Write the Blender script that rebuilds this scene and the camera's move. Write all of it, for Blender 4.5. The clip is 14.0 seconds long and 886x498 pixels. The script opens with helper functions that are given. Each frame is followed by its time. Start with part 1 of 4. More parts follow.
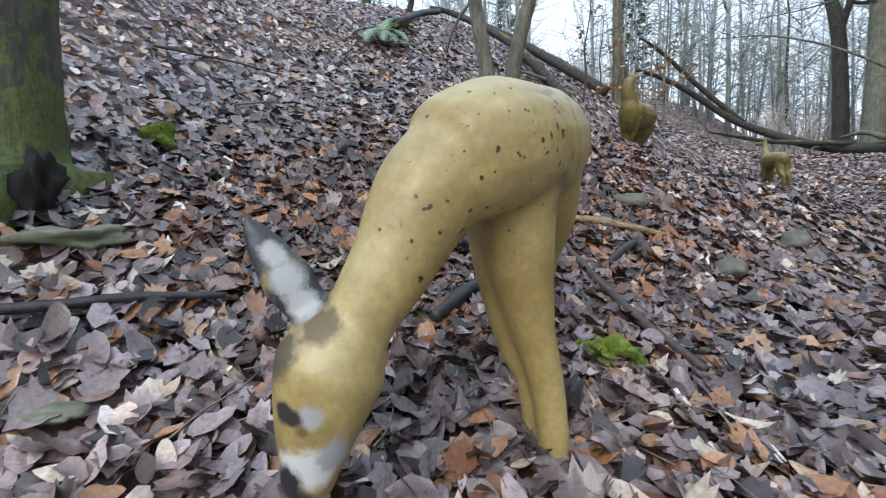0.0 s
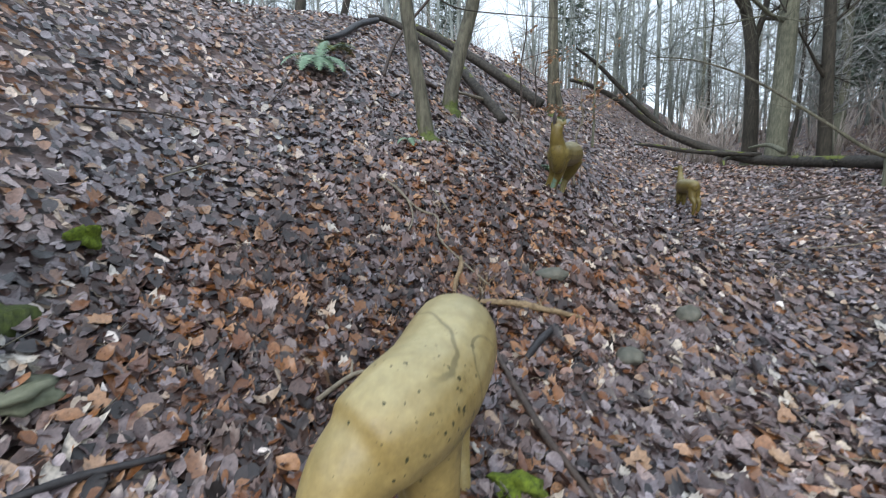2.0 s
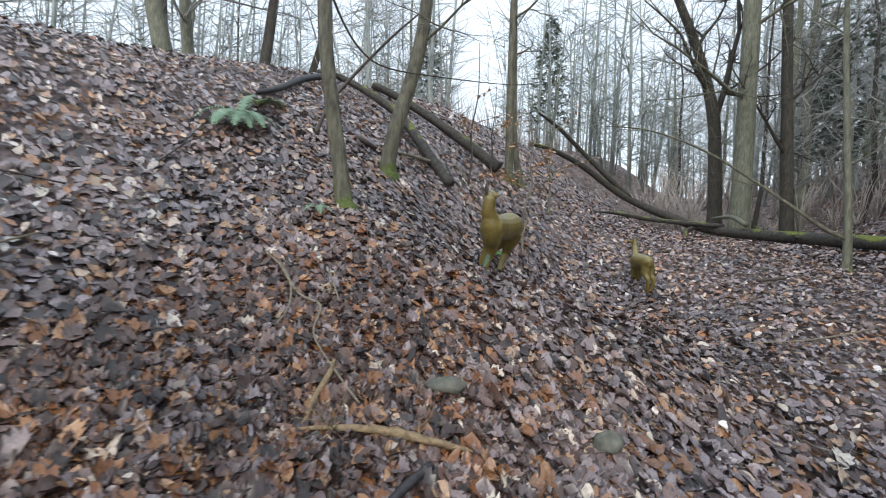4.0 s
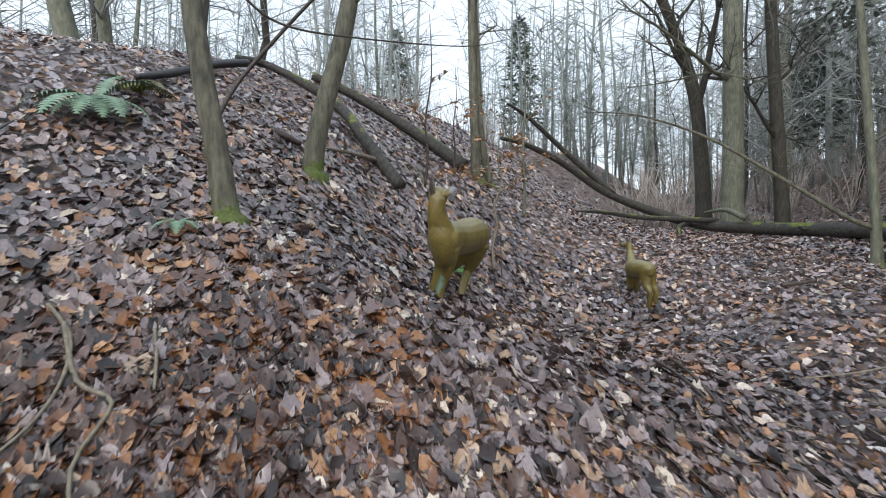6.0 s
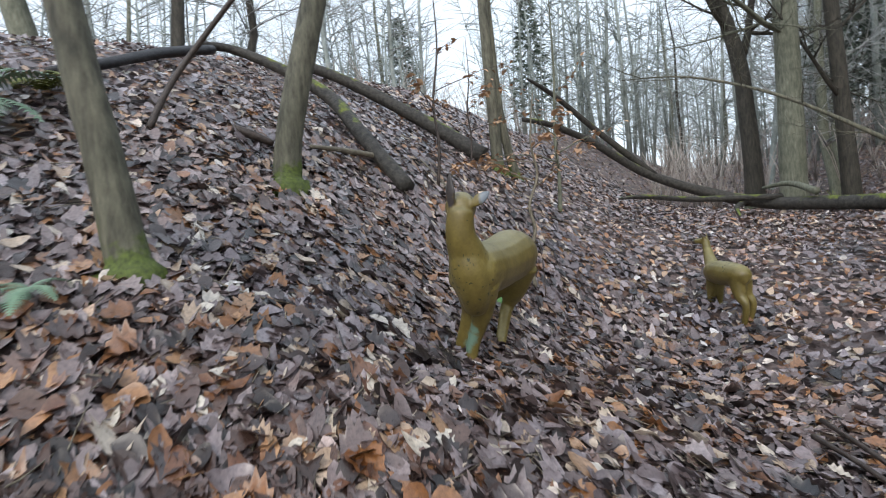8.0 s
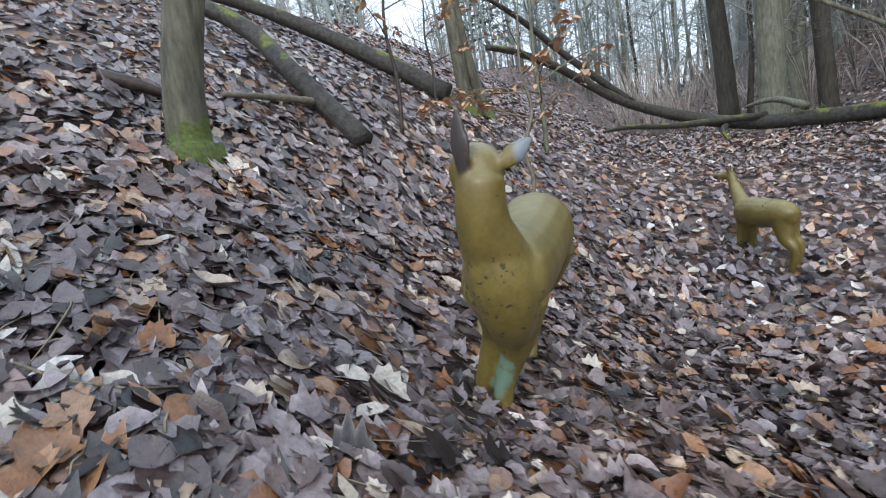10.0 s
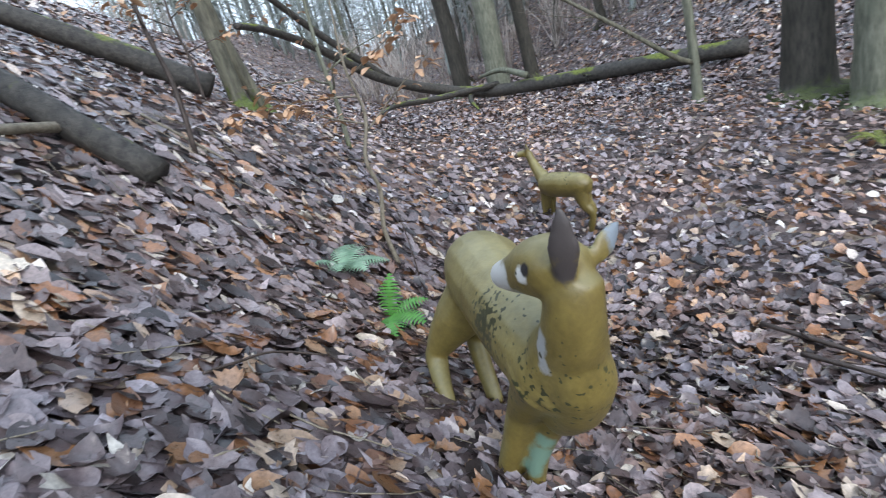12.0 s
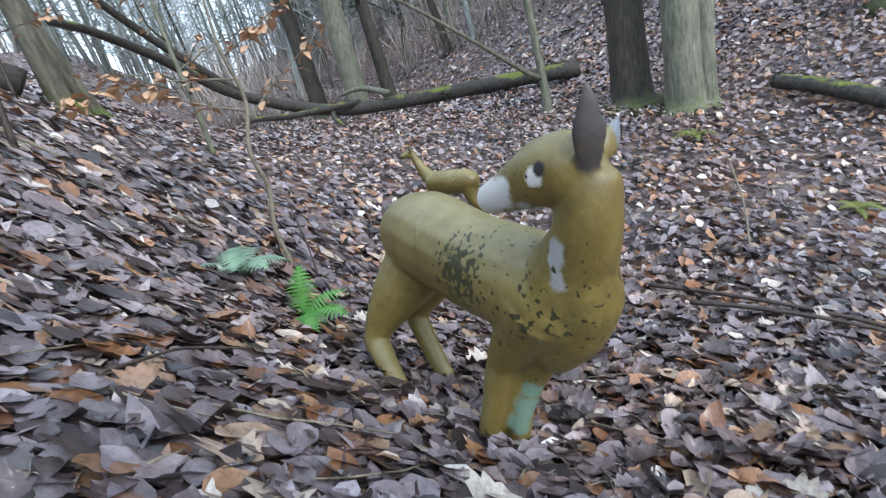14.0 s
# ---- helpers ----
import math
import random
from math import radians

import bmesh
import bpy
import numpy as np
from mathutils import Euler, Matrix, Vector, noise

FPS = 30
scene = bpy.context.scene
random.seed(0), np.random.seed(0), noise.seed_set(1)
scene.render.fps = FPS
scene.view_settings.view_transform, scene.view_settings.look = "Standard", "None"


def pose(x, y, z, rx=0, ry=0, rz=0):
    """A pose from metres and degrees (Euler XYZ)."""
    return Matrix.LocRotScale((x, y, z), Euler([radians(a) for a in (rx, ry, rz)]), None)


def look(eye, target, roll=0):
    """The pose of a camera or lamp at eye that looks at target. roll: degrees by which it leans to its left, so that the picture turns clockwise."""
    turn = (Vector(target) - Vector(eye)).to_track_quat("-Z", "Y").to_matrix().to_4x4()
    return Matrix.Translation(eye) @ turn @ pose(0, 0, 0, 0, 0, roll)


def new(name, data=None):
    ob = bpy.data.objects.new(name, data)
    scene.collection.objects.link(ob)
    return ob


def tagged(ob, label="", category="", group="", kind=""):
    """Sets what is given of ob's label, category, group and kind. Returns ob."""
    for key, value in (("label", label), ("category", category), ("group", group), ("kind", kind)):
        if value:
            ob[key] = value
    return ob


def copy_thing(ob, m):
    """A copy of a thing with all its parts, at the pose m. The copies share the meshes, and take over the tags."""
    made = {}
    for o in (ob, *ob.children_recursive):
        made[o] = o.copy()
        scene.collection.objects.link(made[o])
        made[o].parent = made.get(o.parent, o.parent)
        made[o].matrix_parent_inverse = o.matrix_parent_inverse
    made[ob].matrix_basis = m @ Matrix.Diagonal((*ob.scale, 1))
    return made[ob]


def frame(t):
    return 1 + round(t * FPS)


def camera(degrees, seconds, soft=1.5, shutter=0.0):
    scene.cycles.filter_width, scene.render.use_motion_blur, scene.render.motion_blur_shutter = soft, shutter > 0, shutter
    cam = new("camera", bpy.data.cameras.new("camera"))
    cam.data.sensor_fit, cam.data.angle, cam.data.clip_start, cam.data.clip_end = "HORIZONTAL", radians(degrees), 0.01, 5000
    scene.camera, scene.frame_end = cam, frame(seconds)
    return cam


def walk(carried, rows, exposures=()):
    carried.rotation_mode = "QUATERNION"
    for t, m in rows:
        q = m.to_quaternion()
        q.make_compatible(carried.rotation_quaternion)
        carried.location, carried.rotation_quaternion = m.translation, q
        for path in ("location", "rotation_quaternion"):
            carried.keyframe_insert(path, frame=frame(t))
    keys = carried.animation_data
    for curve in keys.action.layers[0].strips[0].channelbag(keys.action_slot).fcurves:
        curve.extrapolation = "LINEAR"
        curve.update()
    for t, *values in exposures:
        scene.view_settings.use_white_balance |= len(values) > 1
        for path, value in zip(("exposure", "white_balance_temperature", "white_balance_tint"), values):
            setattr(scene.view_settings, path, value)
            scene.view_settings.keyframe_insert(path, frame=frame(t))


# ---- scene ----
cam = camera(86.0, 14.0, soft=1.05, shutter=0.4)
PATH = [
    (0, (-0.063, -0.285, 0.669), (-0.071, 1.708, 0.507), -0.6),
    (0.5, (-0.045, -0.291, 0.753), (0.044, 1.7, 0.588), -0.3),
    (1, (-0.042, -0.276, 0.887), (0.111, 1.711, 0.716), 0.2),
    (1.5, (-0.012, -0.291, 1.136), (0.177, 1.683, 0.878), -2.0),
    (2, (0.008, -0.406, 1.476), (0.238, 1.561, 1.199), 0.1),
    (2.5, (0.119, -0.297, 1.703), (0.43, 1.669, 1.501), 1.8),
    (3, (0.218, -0.225, 1.786), (0.53, 1.743, 1.622), 1.9),
    (3.5, (0.542, -0.054, 1.795), (0.764, 1.93, 1.677), 2.5),
    (4, (0.814, 0.191, 1.752), (1.115, 2.167, 1.685), 2.4),
    (4.2, (0.904, 0.335, 1.741), (1.23, 2.307, 1.667), 3.2),
    (6.3, (1.469, 1.905, 1.874), (1.833, 3.871, 1.84), -1.5),
    (6.5, (1.494, 2.057, 1.909), (1.846, 4.025, 1.856), -1.9),
    (7, (1.714, 2.376, 1.92), (2.008, 4.354, 1.893), 0.1),
    (7.5, (1.667, 2.773, 1.994), (1.91, 4.757, 1.959), -0.7),
    (8, (1.659, 3.075, 2.066), (1.961, 5.051, 1.998), -4.6),
    (8.5, (1.849, 3.475, 2.101), (2.196, 5.444, 2.059), -7.7),
    (8.7, (1.893, 3.565, 2.124), (2.239, 5.534, 2.061), -7.7),
    (10.8, (1.531, 4.634, 2.339), (2.029, 6.526, 1.923), -11.4),
    (11, (1.498, 4.745, 2.43), (2.074, 6.61, 1.992), -10.3),
    (11.5, (1.418, 4.894, 2.537), (2.365, 6.546, 1.924), -13.9),
    (12, (1.28, 4.881, 2.662), (2.518, 6.313, 2.014), -15.8),
    (12.5, (1.369, 5.067, 2.615), (2.678, 6.408, 1.915), -16.1),
    (13, (1.223, 5.179, 2.54), (2.719, 6.317, 1.855), -16.6),
    (13.5, (1.124, 5.233, 2.497), (2.721, 6.272, 1.887), -15.0),
    (14, (1.115, 5.234, 2.447), (2.722, 6.209, 1.765), -14.9),
]
walk(cam, [(t, look(eye, target, roll)) for t, eye, target, roll in PATH],
     exposures=[(0.0, 0.9, 6250, 10), (2.0, 0.78, 6450, 10), (4.2, 0.75, 6600, 10), (8.7, 0.75, 6600, 10), (10.8, 1.08, 6150, 10), (14.0, 1.28, 6050, 10)])

# ---- sky and sun: overcast winter day ----
SUN_TURN, SUN_UP = 200.0, 38.0
world = bpy.data.worlds.new("overcast_sky")
scene.world = world
world.use_nodes = True
wn, wl = world.node_tree.nodes, world.node_tree.links
wn.clear()
sky = wn.new("ShaderNodeTexSky")
sky.sky_type = "NISHITA"
sky.sun_disc = False
sky.sun_elevation, sky.sun_rotation = radians(SUN_UP), radians(SUN_TURN)
sky.air_density, sky.dust_density, sky.ozone_density = 1.0, 4.0, 1.0
veil = wn.new("ShaderNodeMixRGB")
veil.inputs["Fac"].default_value = 0.7
veil.inputs["Color2"].default_value = (8.0, 9.2, 10.6, 1)
wl.new(sky.outputs[0], veil.inputs["Color1"])
back = wn.new("ShaderNodeBackground")
back.inputs["Strength"].default_value = 0.11
wl.new(veil.outputs[0], back.inputs["Color"])
wo = wn.new("ShaderNodeOutputWorld")
wl.new(back.outputs[0], wo.inputs["Surface"])
sun = new("sun", bpy.data.lights.new("sun", "SUN"))
sun.data.energy, sun.data.angle, sun.data.color = 0.6, radians(25), (1.0, 0.98, 0.95)
sun.matrix_world = pose(0, 0, 30, 90 - SUN_UP, 0, 180 - SUN_TURN)


# ---- materials ----
def material(name):
    m = bpy.data.materials.new(name)
    m.use_nodes = True
    nt = m.node_tree
    return m, nt, nt.nodes["Principled BSDF"]


def node(nt, kind, **values):
    n = nt.nodes.new(kind)
    for key, value in values.items():
        n.inputs[key].default_value = value
    return n


def ramp(nt, fac, stops, mode="LINEAR"):
    n = nt.nodes.new("ShaderNodeValToRGB")
    n.color_ramp.interpolation = mode
    while len(n.color_ramp.elements) < len(stops):
        n.color_ramp.elements.new(0.5)
    for e, (at, colour) in zip(n.color_ramp.elements, stops):
        e.position, e.color = at, (*colour, 1)
    nt.links.new(fac, n.inputs["Fac"])
    return n.outputs["Color"]


def mix(nt, fac, a, b, kind="MIX"):
    n = nt.nodes.new("ShaderNodeMixRGB")
    n.blend_type = kind
    for key, value in (("Fac", fac), ("Color1", a), ("Color2", b)):
        if isinstance(value, (int, float)):
            n.inputs[key].default_value = value
        elif isinstance(value, tuple):
            n.inputs[key].default_value = (*value, 1)
        else:
            nt.links.new(value, n.inputs[key])
    return n.outputs["Color"]


def maths(nt, op, a, b=0.0, clamp=False):
    n = nt.nodes.new("ShaderNodeMath")
    n.operation, n.use_clamp = op, clamp
    for i, value in enumerate((a, b)):
        if isinstance(value, (int, float)):
            n.inputs[i].default_value = value
        else:
            nt.links.new(value, n.inputs[i])
    return n.outputs[0]


def noise_fac(nt, scale, detail=4.0, rough=0.6, vector=None):
    n = node(nt, "ShaderNodeTexNoise", Scale=scale, Detail=detail, Roughness=rough)
    if vector is not None:
        nt.links.new(vector, n.inputs["Vector"])
    return n.outputs["Fac"]


def coords(nt, kind="Object"):
    return nt.nodes.new("ShaderNodeTexCoord").outputs[kind]


def bump(nt, bsdf, height, strength, distance):
    n = node(nt, "ShaderNodeBump", Strength=strength, Distance=distance)
    nt.links.new(height, n.inputs["Height"])
    nt.links.new(n.outputs[0], bsdf.inputs["Normal"])


LEAF_STOPS = [(0.0, (0.015, 0.012, 0.013)), (0.1, (0.039, 0.03, 0.03)), (0.24, (0.102, 0.077, 0.075)), (0.38, (0.133, 0.107, 0.11)),
              (0.52, (0.173, 0.144, 0.151)), (0.66, (0.225, 0.195, 0.208)), (0.74, (0.274, 0.241, 0.249)), (0.8, (0.164, 0.08, 0.043)),
              (0.87, (0.271, 0.142, 0.066)), (0.93, (0.368, 0.284, 0.205)), (1.0, (0.559, 0.547, 0.489))]
# the same leaf colours, lightened to carry low-angle sky sheen and haze
SHEEN_STOPS = [(at, tuple(min(1.4 * c + 0.025, 0.72) for c in colour)) for at, colour in LEAF_STOPS]


# darker, redder leaves that lie in a drift at the foot of the bank
RUST_STOPS = [(0.0, (0.010, 0.008, 0.008)), (0.2, (0.028, 0.018, 0.016)), (0.4, (0.060, 0.036, 0.029)), (0.56, (0.095, 0.060, 0.048)), (0.7, (0.135, 0.105, 0.108)),
              (0.8, (0.14, 0.058, 0.024)), (0.92, (0.21, 0.095, 0.034)), (1.0, (0.38, 0.24, 0.14))]


def leaf_material(name="wet_leaves", stops=LEAF_STOPS, wet=0.55):
    m, nt, b = material(name)
    rnd = nt.nodes.new("ShaderNodeNewGeometry").outputs["Random Per Island"]
    col = ramp(nt, rnd, stops)
    pos = nt.nodes.new("ShaderNodeNewGeometry").outputs["Position"]
    blotch = noise_fac(nt, 55, 4, 0.65, pos)
    col = mix(nt, 1.0, col, ramp(nt, blotch, [(0.3, (0.62, 0.60, 0.60)), (0.7, (1.25, 1.22, 1.2))]), "MULTIPLY")
    patch = noise_fac(nt, 0.9, 3, 0.5, pos)
    col = mix(nt, 1.0, col, ramp(nt, patch, [(0.35, (0.8, 0.84, 0.9)), (0.65, (1.15, 1.06, 0.98))]), "MULTIPLY")
    nt.links.new(col, b.inputs["Base Color"])
    gloss = maths(nt, "MULTIPLY_ADD", blotch, 0.35)
    gloss.node.inputs[2].default_value = 0.15
    nt.links.new(gloss, b.inputs["Roughness"])
    b.inputs["Specular IOR Level"].default_value = 0.4
    b.inputs["Coat Weight"].default_value, b.inputs["Coat Roughness"].default_value = wet, 0.2
    bump(nt, b, noise_fac(nt, 120, 3, 0.6, pos), 0.5, 0.004)
    return m


def soil_material():
    m, nt, b = material("leaf_mould")
    pos = coords(nt)
    v = node(nt, "ShaderNodeTexVoronoi", Scale=11.0)
    warp = node(nt, "ShaderNodeTexNoise", Scale=9.0)
    nt.links.new(pos, warp.inputs["Vector"])
    off = nt.nodes.new("ShaderNodeVectorMath")
    off.operation = "MULTIPLY_ADD"
    off.inputs[1].default_value = (0.12, 0.12, 0.12)
    nt.links.new(warp.outputs["Color"], off.inputs[0])
    nt.links.new(pos, off.inputs[2])
    nt.links.new(off.outputs[0], v.inputs["Vector"])
    sep = nt.nodes.new("ShaderNodeSeparateColor")
    nt.links.new(v.outputs["Color"], sep.inputs[0])
    col = ramp(nt, sep.outputs[0], LEAF_STOPS)
    col = mix(nt, 1.0, col, ramp(nt, noise_fac(nt, 0.35, 4, 0.6, pos), [(0.3, (0.5, 0.47, 0.45)), (0.7, (0.85, 0.74, 0.66))]), "MULTIPLY")
    nt.links.new(col, b.inputs["Base Color"])
    b.inputs["Roughness"].default_value = 0.6
    bump(nt, b, v.outputs["Distance"], 0.8, 0.04)
    return m


def bark_material(name, light, dark, moss_to=0.5, moss=0.6, scale=1.0):
    """Bark with vertical cracks and bands; moss climbs to moss_to metres above the foot."""
    m, nt, b = material(name)
    pos = coords(nt)
    st = nt.nodes.new("ShaderNodeMapping")
    st.inputs["Scale"].default_value = (14 * scale, 14 * scale, 3 * scale)
    nt.links.new(pos, st.inputs["Vector"])
    crack = noise_fac(nt, 1.6, 6, 0.65, st.outputs[0])
    col = ramp(nt, crack, [(0.3, dark), (0.68, light)])
    blot = noise_fac(nt, 2.6, 5, 0.6, pos)
    col = mix(nt, 1.0, col, ramp(nt, blot, [(0.3, (0.65, 0.68, 0.62)), (0.7, (1.15, 1.15, 1.1))]), "MULTIPLY")
    sep = nt.nodes.new("ShaderNodeSeparateXYZ")
    nt.links.new(pos, sep.inputs[0])
    ragged = maths(nt, "MULTIPLY_ADD", noise_fac(nt, 7, 4, 0.6, pos), moss_to * 2.4)
    ragged.node.inputs[2].default_value = -0.7 * moss_to
    mask = maths(nt, "MULTIPLY", maths(nt, "SUBTRACT", ragged, sep.outputs[2]), 8.0, True)
    mask = maths(nt, "MULTIPLY", mask, moss)
    green = ramp(nt, noise_fac(nt, 40, 3, 0.6, pos), [(0.3, (0.035, 0.055, 0.008)), (0.7, (0.12, 0.165, 0.022))])
    col = mix(nt, mask, col, green)
    nt.links.new(col, b.inputs["Base Color"])
    b.inputs["Roughness"].default_value = 0.75
    bump(nt, b, crack, 0.7, 0.02)
    return m


def moss_material(name="moss", lo=(0.05, 0.08, 0.008), hi=(0.24, 0.33, 0.03)):
    m, nt, b = material(name)
    pos = coords(nt)
    nt.links.new(ramp(nt, noise_fac(nt, 45, 4, 0.7, pos), [(0.3, lo), (0.7, hi)]), b.inputs["Base Color"])
    b.inputs["Roughness"].default_value = 0.9
    bump(nt, b, noise_fac(nt, 160, 3, 0.7, pos), 0.9, 0.01)
    return m


def log_material():
    """Dark wet bark with moss on the upper side."""
    m, nt, b = material("mossy_dark_bark")
    pos = coords(nt)
    n1 = noise_fac(nt, 18, 6, 0.65, pos)
    col = ramp(nt, n1, [(0.3, (0.014, 0.013, 0.012)), (0.7, (0.075, 0.069, 0.058))])
    geo = nt.nodes.new("ShaderNodeNewGeometry")
    sep = nt.nodes.new("ShaderNodeSeparateXYZ")
    nt.links.new(geo.outputs["Normal"], sep.inputs[0])
    top = maths(nt, "ADD", sep.outputs[2], maths(nt, "MULTIPLY", maths(nt, "SUBTRACT", noise_fac(nt, 2.2, 4, 0.6, pos), 0.56), 5.0))
    mask = maths(nt, "MULTIPLY", maths(nt, "SUBTRACT", top, 0.45), 2.5, True)
    green = ramp(nt, noise_fac(nt, 35, 4, 0.7, pos), [(0.3, (0.05, 0.065, 0.01)), (0.7, (0.21, 0.25, 0.035))])
    nt.links.new(mix(nt, mask, col, green), b.inputs["Base Color"])
    b.inputs["Roughness"].default_value = 0.7
    bump(nt, b, n1, 0.8, 0.02)
    return m


def wood_material(name, light, dark, rough=0.7):
    m, nt, b = material(name)
    pos = coords(nt)
    n1 = noise_fac(nt, 22, 6, 0.7, pos)
    nt.links.new(ramp(nt, n1, [(0.3, dark), (0.7, light)]), b.inputs["Base Color"])
    b.inputs["Roughness"].default_value = rough
    bump(nt, b, n1, 0.7, 0.01)
    return m


def plain(name, lo, hi, rough=0.7, scale=20.0):
    m, nt, b = material(name)
    nt.links.new(ramp(nt, noise_fac(nt, scale, 4, 0.6, coords(nt)), [(0.3, lo), (0.7, hi)]), b.inputs["Base Color"])
    b.inputs["Roughness"].default_value = rough
    return m


def statue_material(name, marks, speckles, lo=(0.20, 0.125, 0.018), hi=(0.36, 0.25, 0.055), glare_colour=(0.27, 0.25, 0.12), seams=()):
    """Weathered ochre foam paint. marks: (place, reach, colour) patches painted on; speckles: (place, reach, amount) of dark pits."""
    m, nt, b = material(name)
    pos = coords(nt)
    big = noise_fac(nt, 3.2, 4, 0.55, pos)
    col = ramp(nt, big, [(0.3, lo), (0.7, hi)])
    fine = noise_fac(nt, 60, 4, 0.6, pos)
    col = mix(nt, 1.0, col, ramp(nt, fine, [(0.3, (0.85, 0.85, 0.85)), (0.7, (1.12, 1.12, 1.1))]), "MULTIPLY")
    # sky glare painted as a paler tint on the upward faces
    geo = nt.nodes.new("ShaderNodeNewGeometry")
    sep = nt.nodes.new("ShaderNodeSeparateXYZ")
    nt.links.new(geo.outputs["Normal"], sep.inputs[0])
    glare = maths(nt, "MULTIPLY", maths(nt, "ADD", sep.outputs[2], maths(nt, "SUBTRACT", noise_fac(nt, 6, 4, 0.6, pos), 0.7)), 0.8, True)
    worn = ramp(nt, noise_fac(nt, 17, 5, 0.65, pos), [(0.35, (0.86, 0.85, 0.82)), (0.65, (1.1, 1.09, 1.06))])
    col = mix(nt, 1.0, mix(nt, glare, col, glare_colour), worn, "MULTIPLY")
    for place, reach, colour in marks:
        d = nt.nodes.new("ShaderNodeVectorMath")
        d.operation = "DISTANCE"
        d.inputs[1].default_value = place
        nt.links.new(pos, d.inputs[0])
        ragged = maths(nt, "ADD", d.outputs["Value"], maths(nt, "MULTIPLY", maths(nt, "SUBTRACT", noise_fac(nt, 38, 4, 0.7, pos), 0.5), reach * 0.9))
        mask = maths(nt, "MULTIPLY", maths(nt, "SUBTRACT", reach, ragged), 2.6 / reach, True)
        col = mix(nt, mask, col, colour)
    for place, reach, amount in speckles:
        d = nt.nodes.new("ShaderNodeVectorMath")
        d.operation = "DISTANCE"
        d.inputs[1].default_value = place
        nt.links.new(pos, d.inputs[0])
        near = maths(nt, "MULTIPLY", maths(nt, "SUBTRACT", reach, d.outputs["Value"]), 1.0 / reach, True)
        specks = noise_fac(nt, 46, 1, 0.5, pos)
        spot = maths(nt, "MULTIPLY", maths(nt, "SUBTRACT", specks, maths(nt, "SUBTRACT", 0.80, maths(nt, "MULTIPLY", near, amount))), 25.0, True)
        col = mix(nt, spot, col, (0.035, 0.038, 0.014))
    for place, reach, limit, within in seams:
        ds = []
        for c in (place, limit):
            d = nt.nodes.new("ShaderNodeVectorMath")
            d.operation = "DISTANCE"
            d.inputs[1].default_value = c
            nt.links.new(pos, d.inputs[0])
            ds.append(d.outputs["Value"])
        off = maths(nt, "ABSOLUTE", maths(nt, "SUBTRACT", maths(nt, "ADD", ds[0], maths(nt, "MULTIPLY", noise_fac(nt, 9, 2, 0.5, pos), 0.03)), reach + 0.015))
        line = maths(nt, "MULTIPLY", maths(nt, "SUBTRACT", 0.006, off), 300.0, True)
        line = maths(nt, "MULTIPLY", line, maths(nt, "MULTIPLY", maths(nt, "SUBTRACT", within, ds[1]), 12.0, True))
        col = mix(nt, maths(nt, "MULTIPLY", line, 0.55), col, (0.06, 0.055, 0.025))
    nt.links.new(col, b.inputs["Base Color"])
    b.inputs["Roughness"].default_value = 0.42
    bump(nt, b, fine, 0.3, 0.004)
    return m


M_SHEEN_LEAF = leaf_material("sheen_leaves", SHEEN_STOPS)
M_LEAF, M_RUST, M_SOIL = leaf_material(), leaf_material("wet_rust_leaves", RUST_STOPS, 0.3), soil_material()
M_BEECH = bark_material("grey_beech_bark", (0.24, 0.245, 0.19), (0.085, 0.088, 0.065), 0.3, 0.5)
M_SLOPE = bark_material("olive_bark", (0.19, 0.18, 0.135), (0.045, 0.042, 0.032), 0.38, 0.9)
M_DARK = bark_material("dark_bark", (0.085, 0.075, 0.06), (0.022, 0.02, 0.017), 0.25, 0.5)
# distance haze is mixed into this pale blue-grey bark colour
M_FAR_HAZE = bark_material("hazy_far_bark", (0.40, 0.44, 0.44), (0.25, 0.28, 0.28), 0.5, 0.3)
M_OLD = bark_material("old_mossy_bark", (0.10, 0.095, 0.075), (0.016, 0.015, 0.012), 1.5, 0.7)
M_LOG, M_MOSS = log_material(), moss_material()
M_YELLOW = wood_material("bleached_wood", (0.34, 0.25, 0.14), (0.09, 0.06, 0.032))
M_STICK = wood_material("wet_stick", (0.085, 0.062, 0.05), (0.025, 0.018, 0.015), 0.5)
M_BLACK = wood_material("rotten_black_wood", (0.04, 0.038, 0.042), (0.010, 0.009, 0.010), 0.5)
M_HOLLOW_SHADE = wood_material("hollow_shade", (0.012, 0.010, 0.009), (0.004, 0.004, 0.004), 0.95)
M_PALE = wood_material("pale_twig", (0.27, 0.24, 0.18), (0.10, 0.085, 0.06))
M_STONE = plain("dark_stone", (0.05, 0.055, 0.045), (0.16, 0.16, 0.13), 0.7, 9)
M_SMOSS = plain("mossy_stone", (0.07, 0.085, 0.05), (0.19, 0.20, 0.14), 0.85, 12)
M_FERN = plain("fern_green", (0.10, 0.19, 0.115), (0.24, 0.36, 0.24), 0.5, 14)
M_FERN_BRIGHT = plain("fresh_green", (0.045, 0.16, 0.02), (0.11, 0.30, 0.055), 0.5, 14)
M_FERN_OLD = plain("yellowing_fern", (0.07, 0.09, 0.015), (0.18, 0.20, 0.04), 0.6, 14)
M_DRY = plain("dry_beech_leaf", (0.36, 0.19, 0.09), (0.62, 0.42, 0.27), 0.6, 12)
# twig and brush colours of the woods behind, lightened to stand for haze
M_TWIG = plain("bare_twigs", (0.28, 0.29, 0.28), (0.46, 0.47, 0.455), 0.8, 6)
M_BRUSH_HAZE = plain("winter_brush", (0.30, 0.26, 0.23), (0.52, 0.47, 0.43), 0.8, 3)
